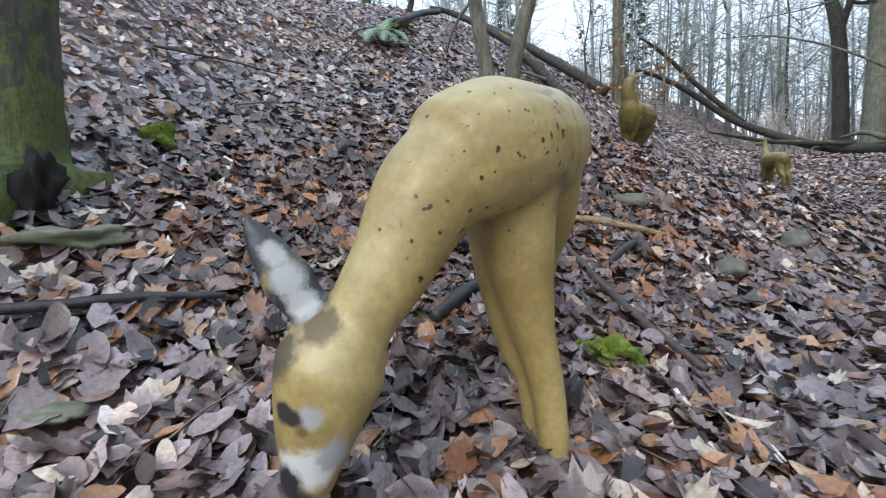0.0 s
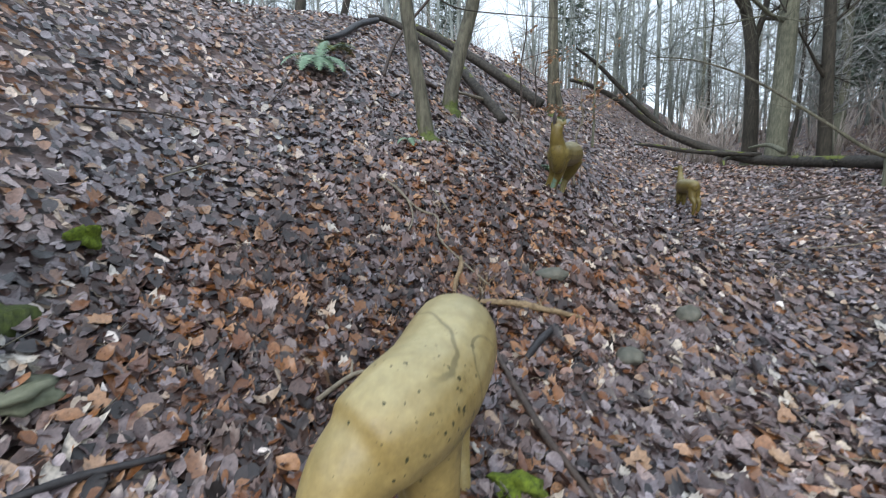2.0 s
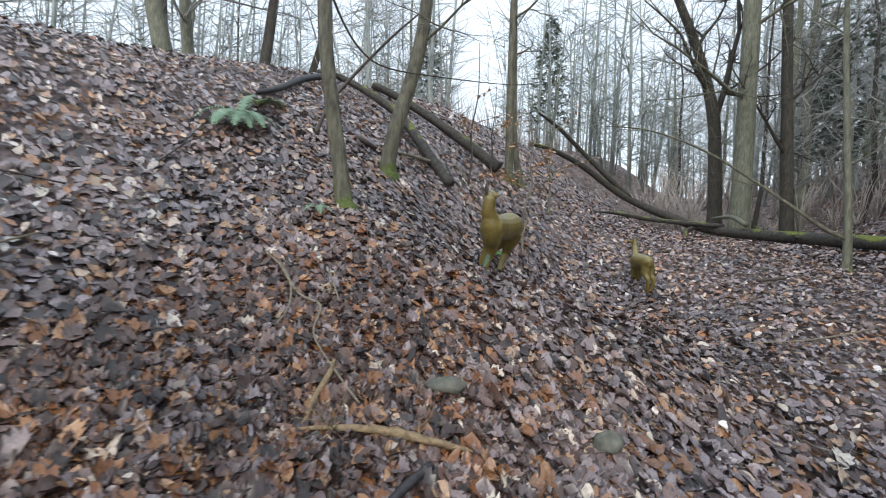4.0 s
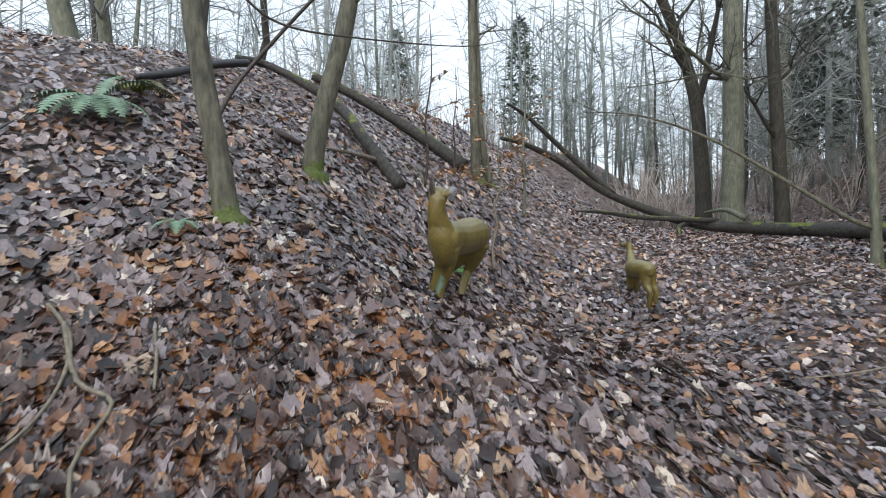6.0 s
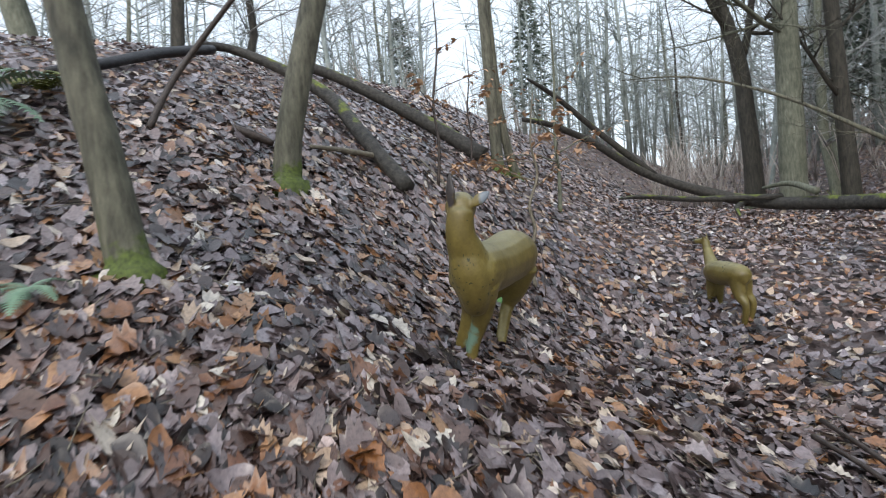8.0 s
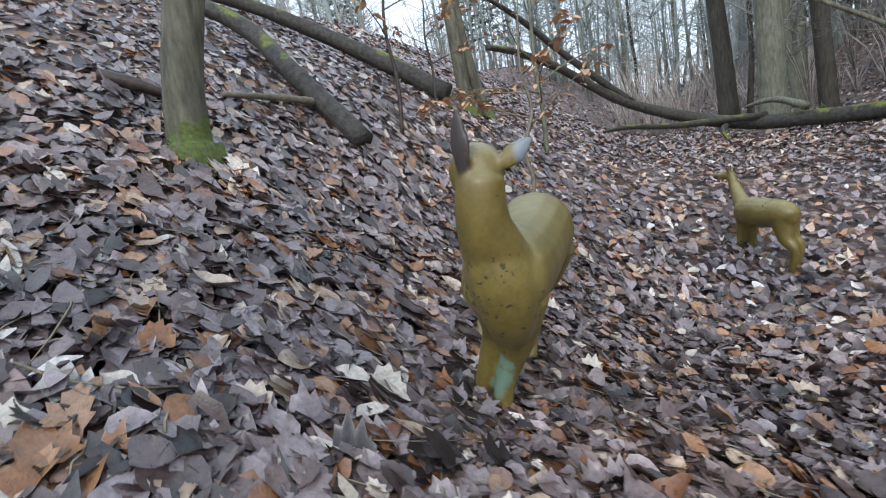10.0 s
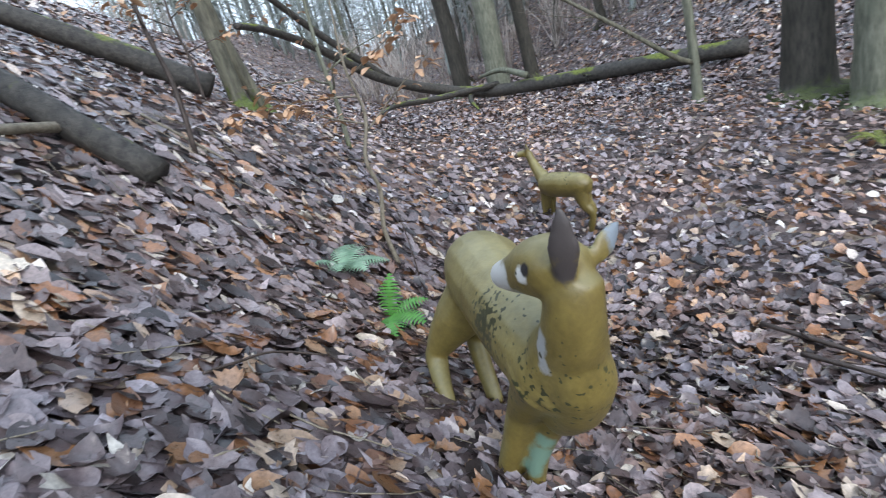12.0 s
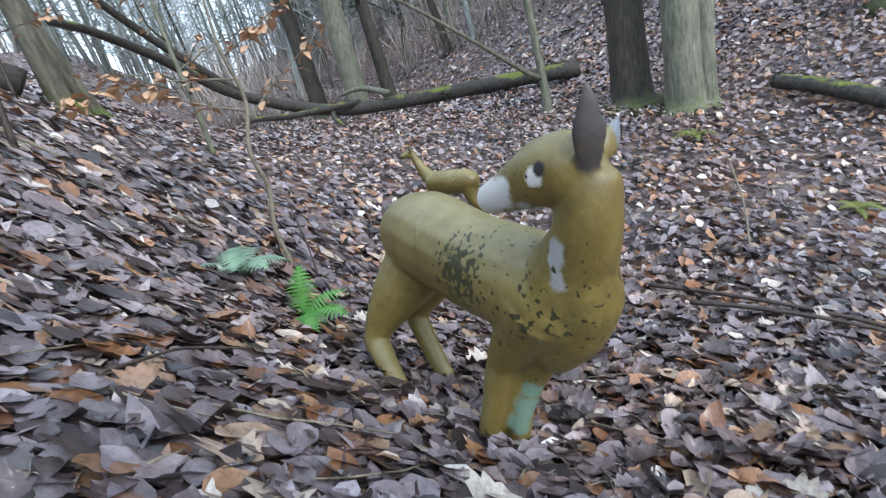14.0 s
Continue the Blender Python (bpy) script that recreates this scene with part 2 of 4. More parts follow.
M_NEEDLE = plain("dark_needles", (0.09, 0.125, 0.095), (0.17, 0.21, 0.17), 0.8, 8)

# ---- terrain ----
VALLEY = radians(35)
ALONG, ACROSS = (math.sin(VALLEY), math.cos(VALLEY)), (-math.cos(VALLEY), math.sin(VALLEY))
HUMPS = [[-0.117, 0.02, -0.053, -0.094, -0.028],
         [-0.151, 0.058, -0.085, -0.209, -0.164],
         [-0.327, -0.006, 0.572, 0.201, -0.089],
         [-0.14, 0.152, -0.179, -0.706, 0.148],
         [-0.093, 0.063, 0.293, 0.209, 0.127]]
CREST = 6.4
HOLLOWS = [(2.12, 5.72, -0.13, 0.35), (0.25, 0.95, 0.09, 0.3)]


def terrain(x, y):
    """Height of the ground: a valley floor that rises gently, a steep bank to its left with a crest, and soft humps."""
    x, y = np.asarray(x, float), np.asarray(y, float)
    u, s = x * ALONG[0] + y * ALONG[1], x * ACROSS[0] + y * ACROSS[1]
    far = np.maximum(u - 14, 0)
    u = np.minimum(u, 14) + 14 * (1 - np.exp(-far / 22)) * 0.5
    u = np.maximum(u, -6)
    top = CREST - 0.35 * np.logaddexp(0, (CREST - s) / 0.35)
    z = -0.3607 + 0.1521 * u + 0.7807 * 0.8 * np.logaddexp(0, (top - 1.1) / 0.8)
    z = z + 0.05 * np.maximum(s - CREST, 0) * np.exp(-np.maximum(s - CREST, 0) / 30)
    z = z + 10.0 * (1 - np.exp(-np.maximum(-s - 4.7, 0) / 32)) + 7.0 * (1 - np.exp(-np.maximum(far - 12, 0) / 40))
    for j, row in enumerate(HUMPS):
        for i, h in enumerate(row):
            z = z + h * np.exp(-((x - (2 * i - 2)) ** 2 + (y - (2 * j + 1)) ** 2) / 4.5)
    for cx, cy, depth, reach in HOLLOWS:
        z = z + depth * np.exp(-((x - cx) ** 2 + (y - cy) ** 2) / reach)
    return z


def gz(x, y):
    return float(terrain(x, y))


LITTER = 0.035


def on(x, y, lift=0.0):
    """A place on top of the leaf litter."""
    return Vector((x, y, gz(x, y) + LITTER + lift))


def mesh_from(name, verts, faces, mat, smooth=True):
    me = bpy.data.meshes.new(name)
    me.from_pydata([tuple(v) for v in verts], [], [tuple(f) for f in faces])
    me.materials.append(mat)
    if smooth:
        me.polygons.foreach_set("use_smooth", [True] * len(me.polygons))
    me.update()
    return me


def part(name, bm, mat, parent, label=""):
    me = bpy.data.meshes.new(name)
    bm.to_mesh(me)
    bm.free()
    me.materials.append(mat)
    me.polygons.foreach_set("use_smooth", [True] * len(me.polygons))
    ob = new(name, me)
    if parent is not None:
        ob.parent = parent
    if label:
        ob["label"] = label
    return ob


def build_ground():
    n = 300
    g = np.linspace(-1, 1, n)
    warp = np.sinh(g * 4.2) / np.sinh(4.2)
    xs, ys = 2.5 + warp * 150, 5.5 + warp * 150
    gx, gy = np.meshgrid(xs, ys)
    z = terrain(gx, gy)
    rng = np.random.RandomState(3)
    for k in range(14):
        a, f, p = rng.uniform(0, 6.28), rng.uniform(1.5, 7.0), rng.uniform(0, 6.28)
        z = z + 0.022 / (1 + 0.3 * f) * np.sin(f * (gx * np.cos(a) + gy * np.sin(a)) + p)
    verts = np.stack([gx.ravel(), gy.ravel(), z.ravel() - 0.05], 1)
    i = np.arange(n * n).reshape(n, n)
    faces = np.stack([i[:-1, :-1].ravel(), i[:-1, 1:].ravel(), i[1:, 1:].ravel(), i[1:, :-1].ravel()], 1)
    me = mesh_from("ground", verts.tolist(), faces.tolist(), M_SOIL)
    return tagged(new("ground", me), "brown leaf mould of a wooded gully under fallen leaves", "ground", kind="structure")


build_ground()


# ---- leaf litter ----
def leaf_shapes(fine):
    """A lobed leaf and two ovals with a midrib, about one unit long: (verts, tris). fine: a strip on each side of the midrib; else a fan."""
    shapes = []
    lobed = [(-0.43, 0.05), (-0.41, 0.25), (-0.27, 0.27), (-0.15, 0.45), (-0.03, 0.33), (0.12, 0.44), (0.2, 0.27), (0.34, 0.25), (0.39, 0.11), (0.54, 0.01)]
    oval = [(-0.5, 0.01), (-0.43, 0.13), (-0.29, 0.235), (-0.08, 0.29), (0.13, 0.275), (0.31, 0.19), (0.44, 0.08), (0.52, 0.01)]
    slim = [(-0.5, 0.01), (-0.25, 0.17), (0.1, 0.21), (0.35, 0.1), (0.52, 0.01)]
    for side in (lobed, oval, slim):
        n = len(side)
        if fine:
            verts = [(x, 0.0, 0.0) for x, _ in side] + [(x, y, 0.0) for x, y in side] + [(x, -y, 0.0) for x, y in side]
            tris = []
            for k in range(n - 1):
                tris += [(k, k + 1, n + k + 1), (k, n + k + 1, n + k), (k, 2 * n + k + 1, k + 1), (k, 2 * n + k, 2 * n + k + 1)]
        else:
            ring = side[::2] + [(x, -y) for x, y in side[::2][::-1]]
            verts = [(0.02, 0.0, 0.0)] + [(x, y, 0.0) for x, y in ring]
            tris = [(0, 1 + k, 1 + (k + 1) % len(ring)) for k in range(len(ring))]
        shapes.append((np.array(verts), np.array(tris)))
    return shapes


def scatter_leaves(name, count, sampler, size, seed, label, lift=0.012, stand=0.42, fine=False, mat=None):
    rng = np.random.RandomState(seed)
    shapes = leaf_shapes(fine)
    vs, fs, base = [], [], 0
    share = (0.28, 0.50, 0.22) if fine else (0.42, 0.36, 0.22)
    for (sv, st), part_of in zip(shapes, share):
        n = int(count * part_of)
        xy = sampler(rng, n)
        n = len(xy)
        ln = rng.uniform(size[0], size[1], n)
        wide = rng.uniform(0.75, 1.25, n)
        turn = rng.uniform(0, 2 * np.pi, n)
        curl, fold = rng.normal(0.14, 0.65, n), rng.normal(0.2, 0.38, n)
        v = np.repeat(sv[None], n, 0)
        x, y = v[:, :, 0], v[:, :, 1] * wide[:, None]
        y = y * (1 + 0.07 * rng.normal(size=y.shape))
        bend = rng.normal(0, 0.25, n)
        z = curl[:, None] * x * x + fold[:, None] * np.abs(y) + bend[:, None] * x * y * 2 + 0.6 * curl[::-1][:, None] * y * y + 0.016 * rng.normal(size=x.shape)
        p = np.stack([x, y, z], -1) * ln[:, None, None]
        ca, sa = np.cos(turn)[:, None], np.sin(turn)[:, None]
        p = np.stack([p[..., 0] * ca - p[..., 1] * sa, p[..., 0] * sa + p[..., 1] * ca, p[..., 2]], -1)
        e = 0.05
        h = terrain(xy[:, 0], xy[:, 1])
        gx = (terrain(xy[:, 0] + e, xy[:, 1]) - h) / e + rng.normal(0, stand * 0.6, n)
        gy = (terrain(xy[:, 0], xy[:, 1] + e) - h) / e + rng.normal(0, stand * 0.6, n)
        z = p[..., 2] + p[..., 0] * gx[:, None] + p[..., 1] * gy[:, None]
        p = np.stack([p[..., 0] + xy[:, :1], p[..., 1] + xy[:, 1:], z + (h + rng.uniform(0.0, lift * 2.5, n))[:, None]], -1)
        vs.append(p.reshape(-1, 3))
        fs.append((st[None] + (base + len(sv) * np.arange(n))[:, None, None]).reshape(-1, 3))
        base += n * len(sv)
    verts, tris = np.concatenate(vs), np.concatenate(fs)
    me = bpy.data.meshes.new(name)
    me.vertices.add(len(verts))
    me.vertices.foreach_set("co", verts.ravel())
    me.loops.add(tris.size)
    me.loops.foreach_set("vertex_index", tris.ravel().astype(np.int32))
    me.polygons.add(len(tris))
    me.polygons.foreach_set("loop_start", np.arange(0, tris.size, 3, dtype=np.int32))
    me.polygons.foreach_set("loop_total", np.full(len(tris), 3, dtype=np.int32))
    me.materials.append(mat or M_LEAF)
    me.polygons.foreach_set("use_smooth", np.ones(len(tris), dtype=bool))
    me.update(calc_edges=True)
    me.validate()
    return tagged(new(name, me), label, "leaf litter", kind="stuff")


def near_path(rng, n):
    """Leaves thickest along the way that the walk follows, thinning out over some metres."""
    t = rng.uniform(0, 1, n)
    cx, cy = 0.3 + 2.6 * t, 0.8 + 6.4 * t
    return np.stack([cx + rng.normal(0, 1.5, n), cy + rng.normal(0, 1.4, n)], 1)


def drift(rng, n):
    """A loose drift of leaves along the foot of the bank."""
    t = rng.uniform(0, 1, n)
    return np.stack([-0.7 + 2.0 * t + rng.normal(0, 0.6, n), 2.2 + 1.9 * t + rng.normal(0, 0.6, n)], 1)


def gully(rng, n):
    xy = np.stack([rng.uniform(-6, 14, n), rng.uniform(-1.5, 15, n)], 1)
    return xy


def far_floor(rng, n):
    r, a = 9 + 34 * rng.uniform(0, 1, n) ** 1.3, rng.uniform(-0.5, 1.6, n)
    return np.stack([2 + r * np.sin(a), 4 + r * np.cos(a)], 1)


scatter_leaves("leaf_litter", 30000, near_path, (0.065, 0.14), 11, "wet brown and grey fallen leaves covering the forest floor", 0.018, fine=True)
scatter_leaves("leaf_litter", 14000, drift, (0.06, 0.135), 14, "dark red-brown wet leaves drifted at the foot of the bank", 0.022, fine=True, mat=M_RUST)
scatter_leaves("leaf_litter", 64000, gully, (0.055, 0.12), 12, "wet brown fallen leaves on the slope and gully floor, lightened by painted sheen", 0.016, mat=M_SHEEN_LEAF)
scatter_leaves("leaf_litter", 40000, far_floor, (0.10, 0.19), 13, "brown fallen leaves on the distant forest floor, paled by painted sheen and haze", mat=M_SHEEN_LEAF)


# ---- tubes for trunks, limbs, sticks and statues ----
def tube(bm, points, radii, sides=8, wobble=0.0, seed=0):
    """A swept tube through points; radii one per point."""
    rng = random.Random(seed)
    pts = [Vector(p) for p in points]
    rings = []
    side = None
    for k, p in enumerate(pts):
        way = (pts[min(k + 1, len(pts) - 1)] - pts[max(k - 1, 0)]).normalized()
        if side is None:
            side = way.orthogonal().normalized()
        side = (side - way * side.dot(way)).normalized()
        other = way.cross(side)
        ring = []
        for j in range(sides):
            a = 2 * math.pi * j / sides
            r = radii[k] * (1 + wobble * rng.uniform(-1, 1))
            ring.append(bm.verts.new(p + (side * math.cos(a) + other * math.sin(a)) * r))
        rings.append(ring)
    for a, b in zip(rings, rings[1:]):
        for j in range(sides):
            bm.faces.new((a[j], a[(j + 1) % sides], b[(j + 1) % sides], b[j]))
    bm.faces.new(rings[0][::-1])
    bm.faces.new(rings[-1])
    return rings


def spline(points, radii, steps):
    """Catmull-Rom through points with radii: denser points and radii."""
    pts = [Vector(p) for p in points]
    out, rad = [], []
    n = len(pts)
    for k in range(n - 1):
        p0, p1, p2, p3 = pts[max(k - 1, 0)], pts[k], pts[k + 1], pts[min(k + 2, n - 1)]
        for i in range(steps):
            t = i / steps
            out.append(0.5 * ((2 * p1) + (p2 - p0) * t + (2 * p0 - 5 * p1 + 4 * p2 - p3) * t * t + (3 * p1 - p0 - 3 * p2 + p3) * t ** 3))
            rad.append(radii[k] + (radii[k + 1] - radii[k]) * t)
    out.append(pts[-1])
    rad.append(radii[-1])
    return out, rad


def grow(bm, start, way, length, radius, depth, rng, sides=5, droop=0.0, spread=0.7):
    """A limb with smaller limbs along it."""
    pts, rad = [Vector(start)], [radius]
    p, d = Vector(start), Vector(way).normalized()
    steps = 6 if depth > 0 else 3
    for k in range(steps):
        d = (d + Vector((rng.gauss(0, 0.16), rng.gauss(0, 0.16), rng.gauss(0.03 - droop, 0.1)))).normalized()
        p = p + d * (length / steps)
        pts.append(p)
        rad.append(max(radius * (1 - 0.85 * (k + 1) / steps), 0.002))
    tube(bm, pts, rad, sides if depth > 0 else 3)
    if depth > 0:
        for k in range(1, steps + 1):
            for _ in range(2 if depth > 1 else 3):
                axis = Vector((rng.gauss(0, 1), rng.gauss(0, 1), rng.gauss(0.25, 0.7))).normalized()
                grow(bm, pts[k], (pts[k] - pts[k - 1]).normalized() * (1 - spread) + axis * spread, length * rng.uniform(0.28, 0.5),
                     max(rad[k] * 0.6, 0.003), depth - 1, rng, 4, droop, spread)


def tree(name, base, path, radii, mat, label, limbs=(), seed=0, flare=1.7, sides=14, category="tree", group=""):
    """A tree: a trunk through path (relative to its foot) with a flared foot, and limbs (share of the trunk, way, length, radius, depth)."""
    foot = new(name)
    foot.location = base
    bm = bmesh.new()
    pts, rad = spline(path, radii, 6)
    first = pts[0]
    pts = [first - Vector((0, 0, 0.25)), first, first + (pts[1] - first) * 0.35] + pts[1:]
    rad = [rad[0] * flare * 1.15, rad[0] * flare, rad[0] * (1 + (flare - 1) * 0.35)] + rad[1:]
    rings = tube(bm, pts, rad, sides, 0.035, seed)
    rng = random.Random(seed)
    toes = [rng.uniform(0.75, 1.35) for _ in range(sides)]
    for ring, share in ((rings[0], 1.0), (rings[1], 0.8), (rings[2], 0.35)):
        c = sum((v.co for v in ring), Vector()) / len(ring)
        for v, t in zip(ring, toes):
            v.co = c + (v.co - c) * (1 + (t - 1) * share)
    part("trunk", bm, mat, foot)
    for share, way, length, radius, depth in limbs:
        k = int(share * (len(pts) - 1))
        bm = bmesh.new()
        grow(bm, pts[k], way, length, radius, depth, rng)
        part("limb", bm, mat, foot)
    tagged(foot, label, category, group)
    return foot


def z_at(x, y):
    return (x, y, gz(x, y))


# trees on the bank
lean_tree = tree("bank_tree", z_at(0.507, 5.584), [(0, 0, 0), (-0.07, 0.02, 0.5), (-0.17, 0.05, 1.1), (-0.27, 0.1, 1.9), (-0.28, 0.2, 3.2), (-0.1, 0.4, 6), (0.1, 0.6, 10)],
     [0.10, 0.088, 0.082, 0.078, 0.074, 0.06, 0.03], M_SLOPE, "young leaning tree with olive bark and mossy foot",
     [(0.62, (0.8, 0.3, 0.6), 2.2, 0.025, 2), (0.75, (-0.8, 0.2, 0.7), 2.0, 0.025, 2), (0.9, (0.2, -0.6, 0.8), 1.8, 0.02, 2)], 1, 1.5)
o = Vector(z_at(0.507, 5.584))
bm = bmesh.new()
thin, r2 = spline([Vector(p) - o for p in ((0.18, 5.75, 4.6), (0.4, 5.9, 4.15), (0.64, 5.96, 3.84), (0.95, 6.07, 3.72), (1.61, 6.13, 3.69), (2.49, 6.05, 3.65), (2.9, 6.0, 3.72))], [0.016, 0.014, 0.012, 0.01, 0.008, 0.005, 0.003], 4)
tube(bm, thin, r2, 6, 0.06, 9)
part("limb", bm, M_DARK, lean_tree, "thin dark drooping branch")
tree("bank_tree", z_at(1.01, 7.323), [(0, 0, 0), (0.04, 0, 0.35), (0.17, 0.02, 0.9), (0.38, 0.05, 1.7), (0.5, 0.1, 2.6), (0.62, 0.3, 5), (0.6, 0.6, 9)],
     [0.125, 0.115, 0.11, 0.105, 0.095, 0.07, 0.03], M_SLOPE, "young curved tree with olive bark and mossy foot",
     [(0.6, (0.9, 0.1, 0.5), 2.4, 0.025, 2), (0.72, (-0.7, -0.2, 0.7), 2.0, 0.022, 2), (0.88, (0.5, 0.6, 0.8), 1.8, 0.02, 2)], 2, 1.45)
tree("bank_tree", z_at(3.83, 10.62), [(0, 0, 0), (-0.02, 0, 0.8), (-0.05, 0, 2), (-0.05, 0.05, 4), (0.0, 0.1, 7), (0.1, 0.1, 12)],
     [0.105, 0.088, 0.082, 0.075, 0.06, 0.02], M_SLOPE, "straight slim tree with a mossy foot beside the fallen trunk",
     [(0.6, (0.8, -0.3, 0.6), 2.4, 0.03, 2), (0.7, (-0.8, 0.1, 0.7), 2.2, 0.03, 2), (0.85, (0.3, 0.7, 0.8), 2.0, 0.02, 2)], 3, 1.5)
tree("bank_tree", z_at(4.18, 10.77), [(0, 0, 0), (-0.12, 0, 0.5), (-0.22, 0.02, 1.3), (-0.28, 0.05, 3), (-0.35, 0.1, 6), (-0.3, 0.2, 11)],
     [0.09, 0.075, 0.065, 0.06, 0.045, 0.015], M_SLOPE, "slim leaning tree with a mossy foot beside the fallen trunk",
     [(0.65, (0.9, 0.2, 0.5), 2.0, 0.025, 2), (0.8, (-0.6, 0.4, 0.7), 1.8, 0.02, 2)], 4, 1.4)
old = tree("old_tree", z_at(-2.1, 1.9), [(0, 0, 0), (0.0, 0.02, 0.5), (0.02, 0.03, 1.2), (0.02, 0.05, 2.5), (0.05, 0.1, 5), (0.1, 0.2, 9)],
     [0.27, 0.25, 0.24, 0.23, 0.2, 0.1], M_OLD, "thick old tree with a moss-covered, hollowed foot", [(0.8, (0.6, 0.3, 0.6), 3, 0.06, 2)], 5, 1.25, 20)

# near-black lump set into the trunk in place of the hollow's inner shade
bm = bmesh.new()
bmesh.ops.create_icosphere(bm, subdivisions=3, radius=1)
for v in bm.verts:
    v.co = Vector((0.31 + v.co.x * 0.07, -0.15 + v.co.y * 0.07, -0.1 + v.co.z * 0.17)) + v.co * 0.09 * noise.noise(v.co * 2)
part("hollow", bm, M_HOLLOW_SHADE, old, "hollow at the foot, its inner shade painted near-black")

# trees of the gully floor and the far side
tree("beech_tree", z_at(9.61, 6.19), [(0, 0, 0), (-0.02, 0, 0.7), (-0.06, 0.0, 2), (-0.1, 0.05, 5), (-0.1, 0.1, 9), (0, 0.1, 15)],
     [0.34, 0.29, 0.27, 0.24, 0.18, 0.06], M_DARK, "dark-barked beech with a broad mossy foot", [(0.55, (0.7, -0.4, 0.6), 4, 0.07, 2), (0.7, (-0.7, 0.4, 0.7), 4, 0.06, 2)], 6, 1.5, 18)
tree("beech_tree", z_at(9.1, 5.43), [(0, 0, 0), (0, 0, 0.7), (0.02, 0, 2), (0.05, 0.05, 5), (0.0, 0.1, 9), (0, 0.1, 15)],
     [0.28, 0.25, 0.235, 0.21, 0.16, 0.05], M_BEECH, "grey-green beech with a mossy foot", [(0.6, (0.7, -0.4, 0.6), 4, 0.06, 2), (0.75, (-0.7, 0.4, 0.7), 3.5, 0.05, 2)], 7, 1.35, 18)
tree("beech_tree", z_at(9.25, 5.15), [(0, 0, 0), (0, 0, 0.7), (0.05, -0.02, 2), (0.15, -0.05, 5), (0.25, -0.1, 9)],
     [0.16, 0.14, 0.13, 0.11, 0.05], M_BEECH, "slimmer grey beech stem grown against its neighbour", [(0.7, (0.5, -0.6, 0.7), 2.5, 0.03, 2)], 8, 1.3, 14)
tree("beech_tree", z_at(11.7, 12.98), [(0, 0, 0), (0, 0, 0.8), (0.02, 0, 3), (0.05, 0.05, 7), (0.1, 0.1, 12), (0.1, 0.1, 18)],
     [0.32, 0.28, 0.26, 0.23, 0.17, 0.05], M_BEECH, "tall straight beech with pale grey-green bark behind the fallen trunk", [(0.5, (-0.9, -0.3, 0.4), 5, 0.07, 2), (0.62, (0.8, -0.3, 0.6), 5, 0.06, 2), (0.75, (-0.5, 0.5, 0.7), 4, 0.05, 2)], 9, 1.25, 18)
tree("forked_tree", z_at(12.3, 14.8), [(0, 0, 0), (0, 0, 1), (-0.1, 0, 2.5), (-0.3, 0, 4.2), (-1.0, 0, 6.2), (-2.2, 0, 8.6), (-3.0, 0, 11)],
     [0.27, 0.23, 0.21, 0.19, 0.15, 0.11, 0.04], M_DARK, "dark crooked tree with forked limbs", [(0.5, (0.3, 0, 1), 6, 0.12, 2), (0.6, (-0.8, 0, 0.5), 4.5, 0.07, 2), (0.8, (-0.6, 0.1, 0.5), 4, 0.05, 2), (0.7, (0.6, 0.2, 0.7), 4, 0.06, 2)], 10, 1.3, 12)
tree("dark_tree", z_at(13.5, 13.14), [(0, 0, 0), (-0.05, 0, 1), (-0.2, 0, 3), (-0.4, 0.05, 7), (-0.5, 0.1, 12)],
     [0.22, 0.19, 0.17, 0.14, 0.05], M_DARK, "dark slender tree leaning slightly", [(0.5, (-0.9, -0.2, 0.7), 4, 0.06, 2), (0.65, (0.8, 0.2, 0.6), 4, 0.05, 2)], 14, 1.4, 12)
tree("dark_tree", z_at(14.4, 3.199), [(0, 0, 0), (0, 0, 1), (0, 0, 4), (0.1, 0.1, 12)], [0.3, 0.26, 0.24, 0.08], M_BEECH,
     "grey beech standing up the far slope", [(0.6, (0.6, 0.4, 0.7), 4, 0.05, 2)], 15, 1.4, 14)
tree("dark_tree", z_at(11.1, 2.641), [(0, 0, 0), (0, 0, 1), (0.02, 0, 4), (0.1, 0.1, 12)], [0.27, 0.23, 0.21, 0.08], M_DARK,
     "dark tree with a mossy foot on the far side", [(0.6, (0.6, 0.4, 0.7), 4, 0.05, 2)], 16, 1.4, 14)
# slim tree with the long arched limb over the gully
slim = tree("slim_tree", z_at(9.19, 7.45), [(0, 0, 0), (-0.02, 0, 0.5), (-0.05, 0.02, 1.2), (-0.15, 0.05, 2.6), (-0.25, 0.1, 4.5), (-0.3, 0.1, 7)],
            [0.085, 0.07, 0.062, 0.055, 0.045, 0.015], M_BEECH, "slim pale tree with a long arched bare limb", [(0.55, (0.6, -0.3, 0.6), 1.6, 0.02, 2), (0.8, (-0.5, 0.3, 0.8), 1.5, 0.018, 2)], 17, 1.3, 10)
bm = bmesh.new()
arch, thick = spline([(-0.03, 0, 0.55), (-0.35, 0.2, 0.75), (-0.9, 0.7, 1.35), (-1.7, 1.5, 2.2), (-2.5, 2.3, 2.75), (-3.2, 3.0, 2.95)], [0.04, 0.036, 0.03, 0.024, 0.016, 0.006], 5)
tube(bm, arch, thick, 7, 0.06, 2)
rng = random.Random(5)
for k in range(8, len(arch), 3):
    grow(bm, arch[k], (-0.6, 0.5 * rng.choice((-1, 1)), rng.uniform(-0.2, 0.6)), rng.uniform(0.5, 1.1), 0.009, 1, rng)
part("arched_limb", bm, M_SLOPE, slim)


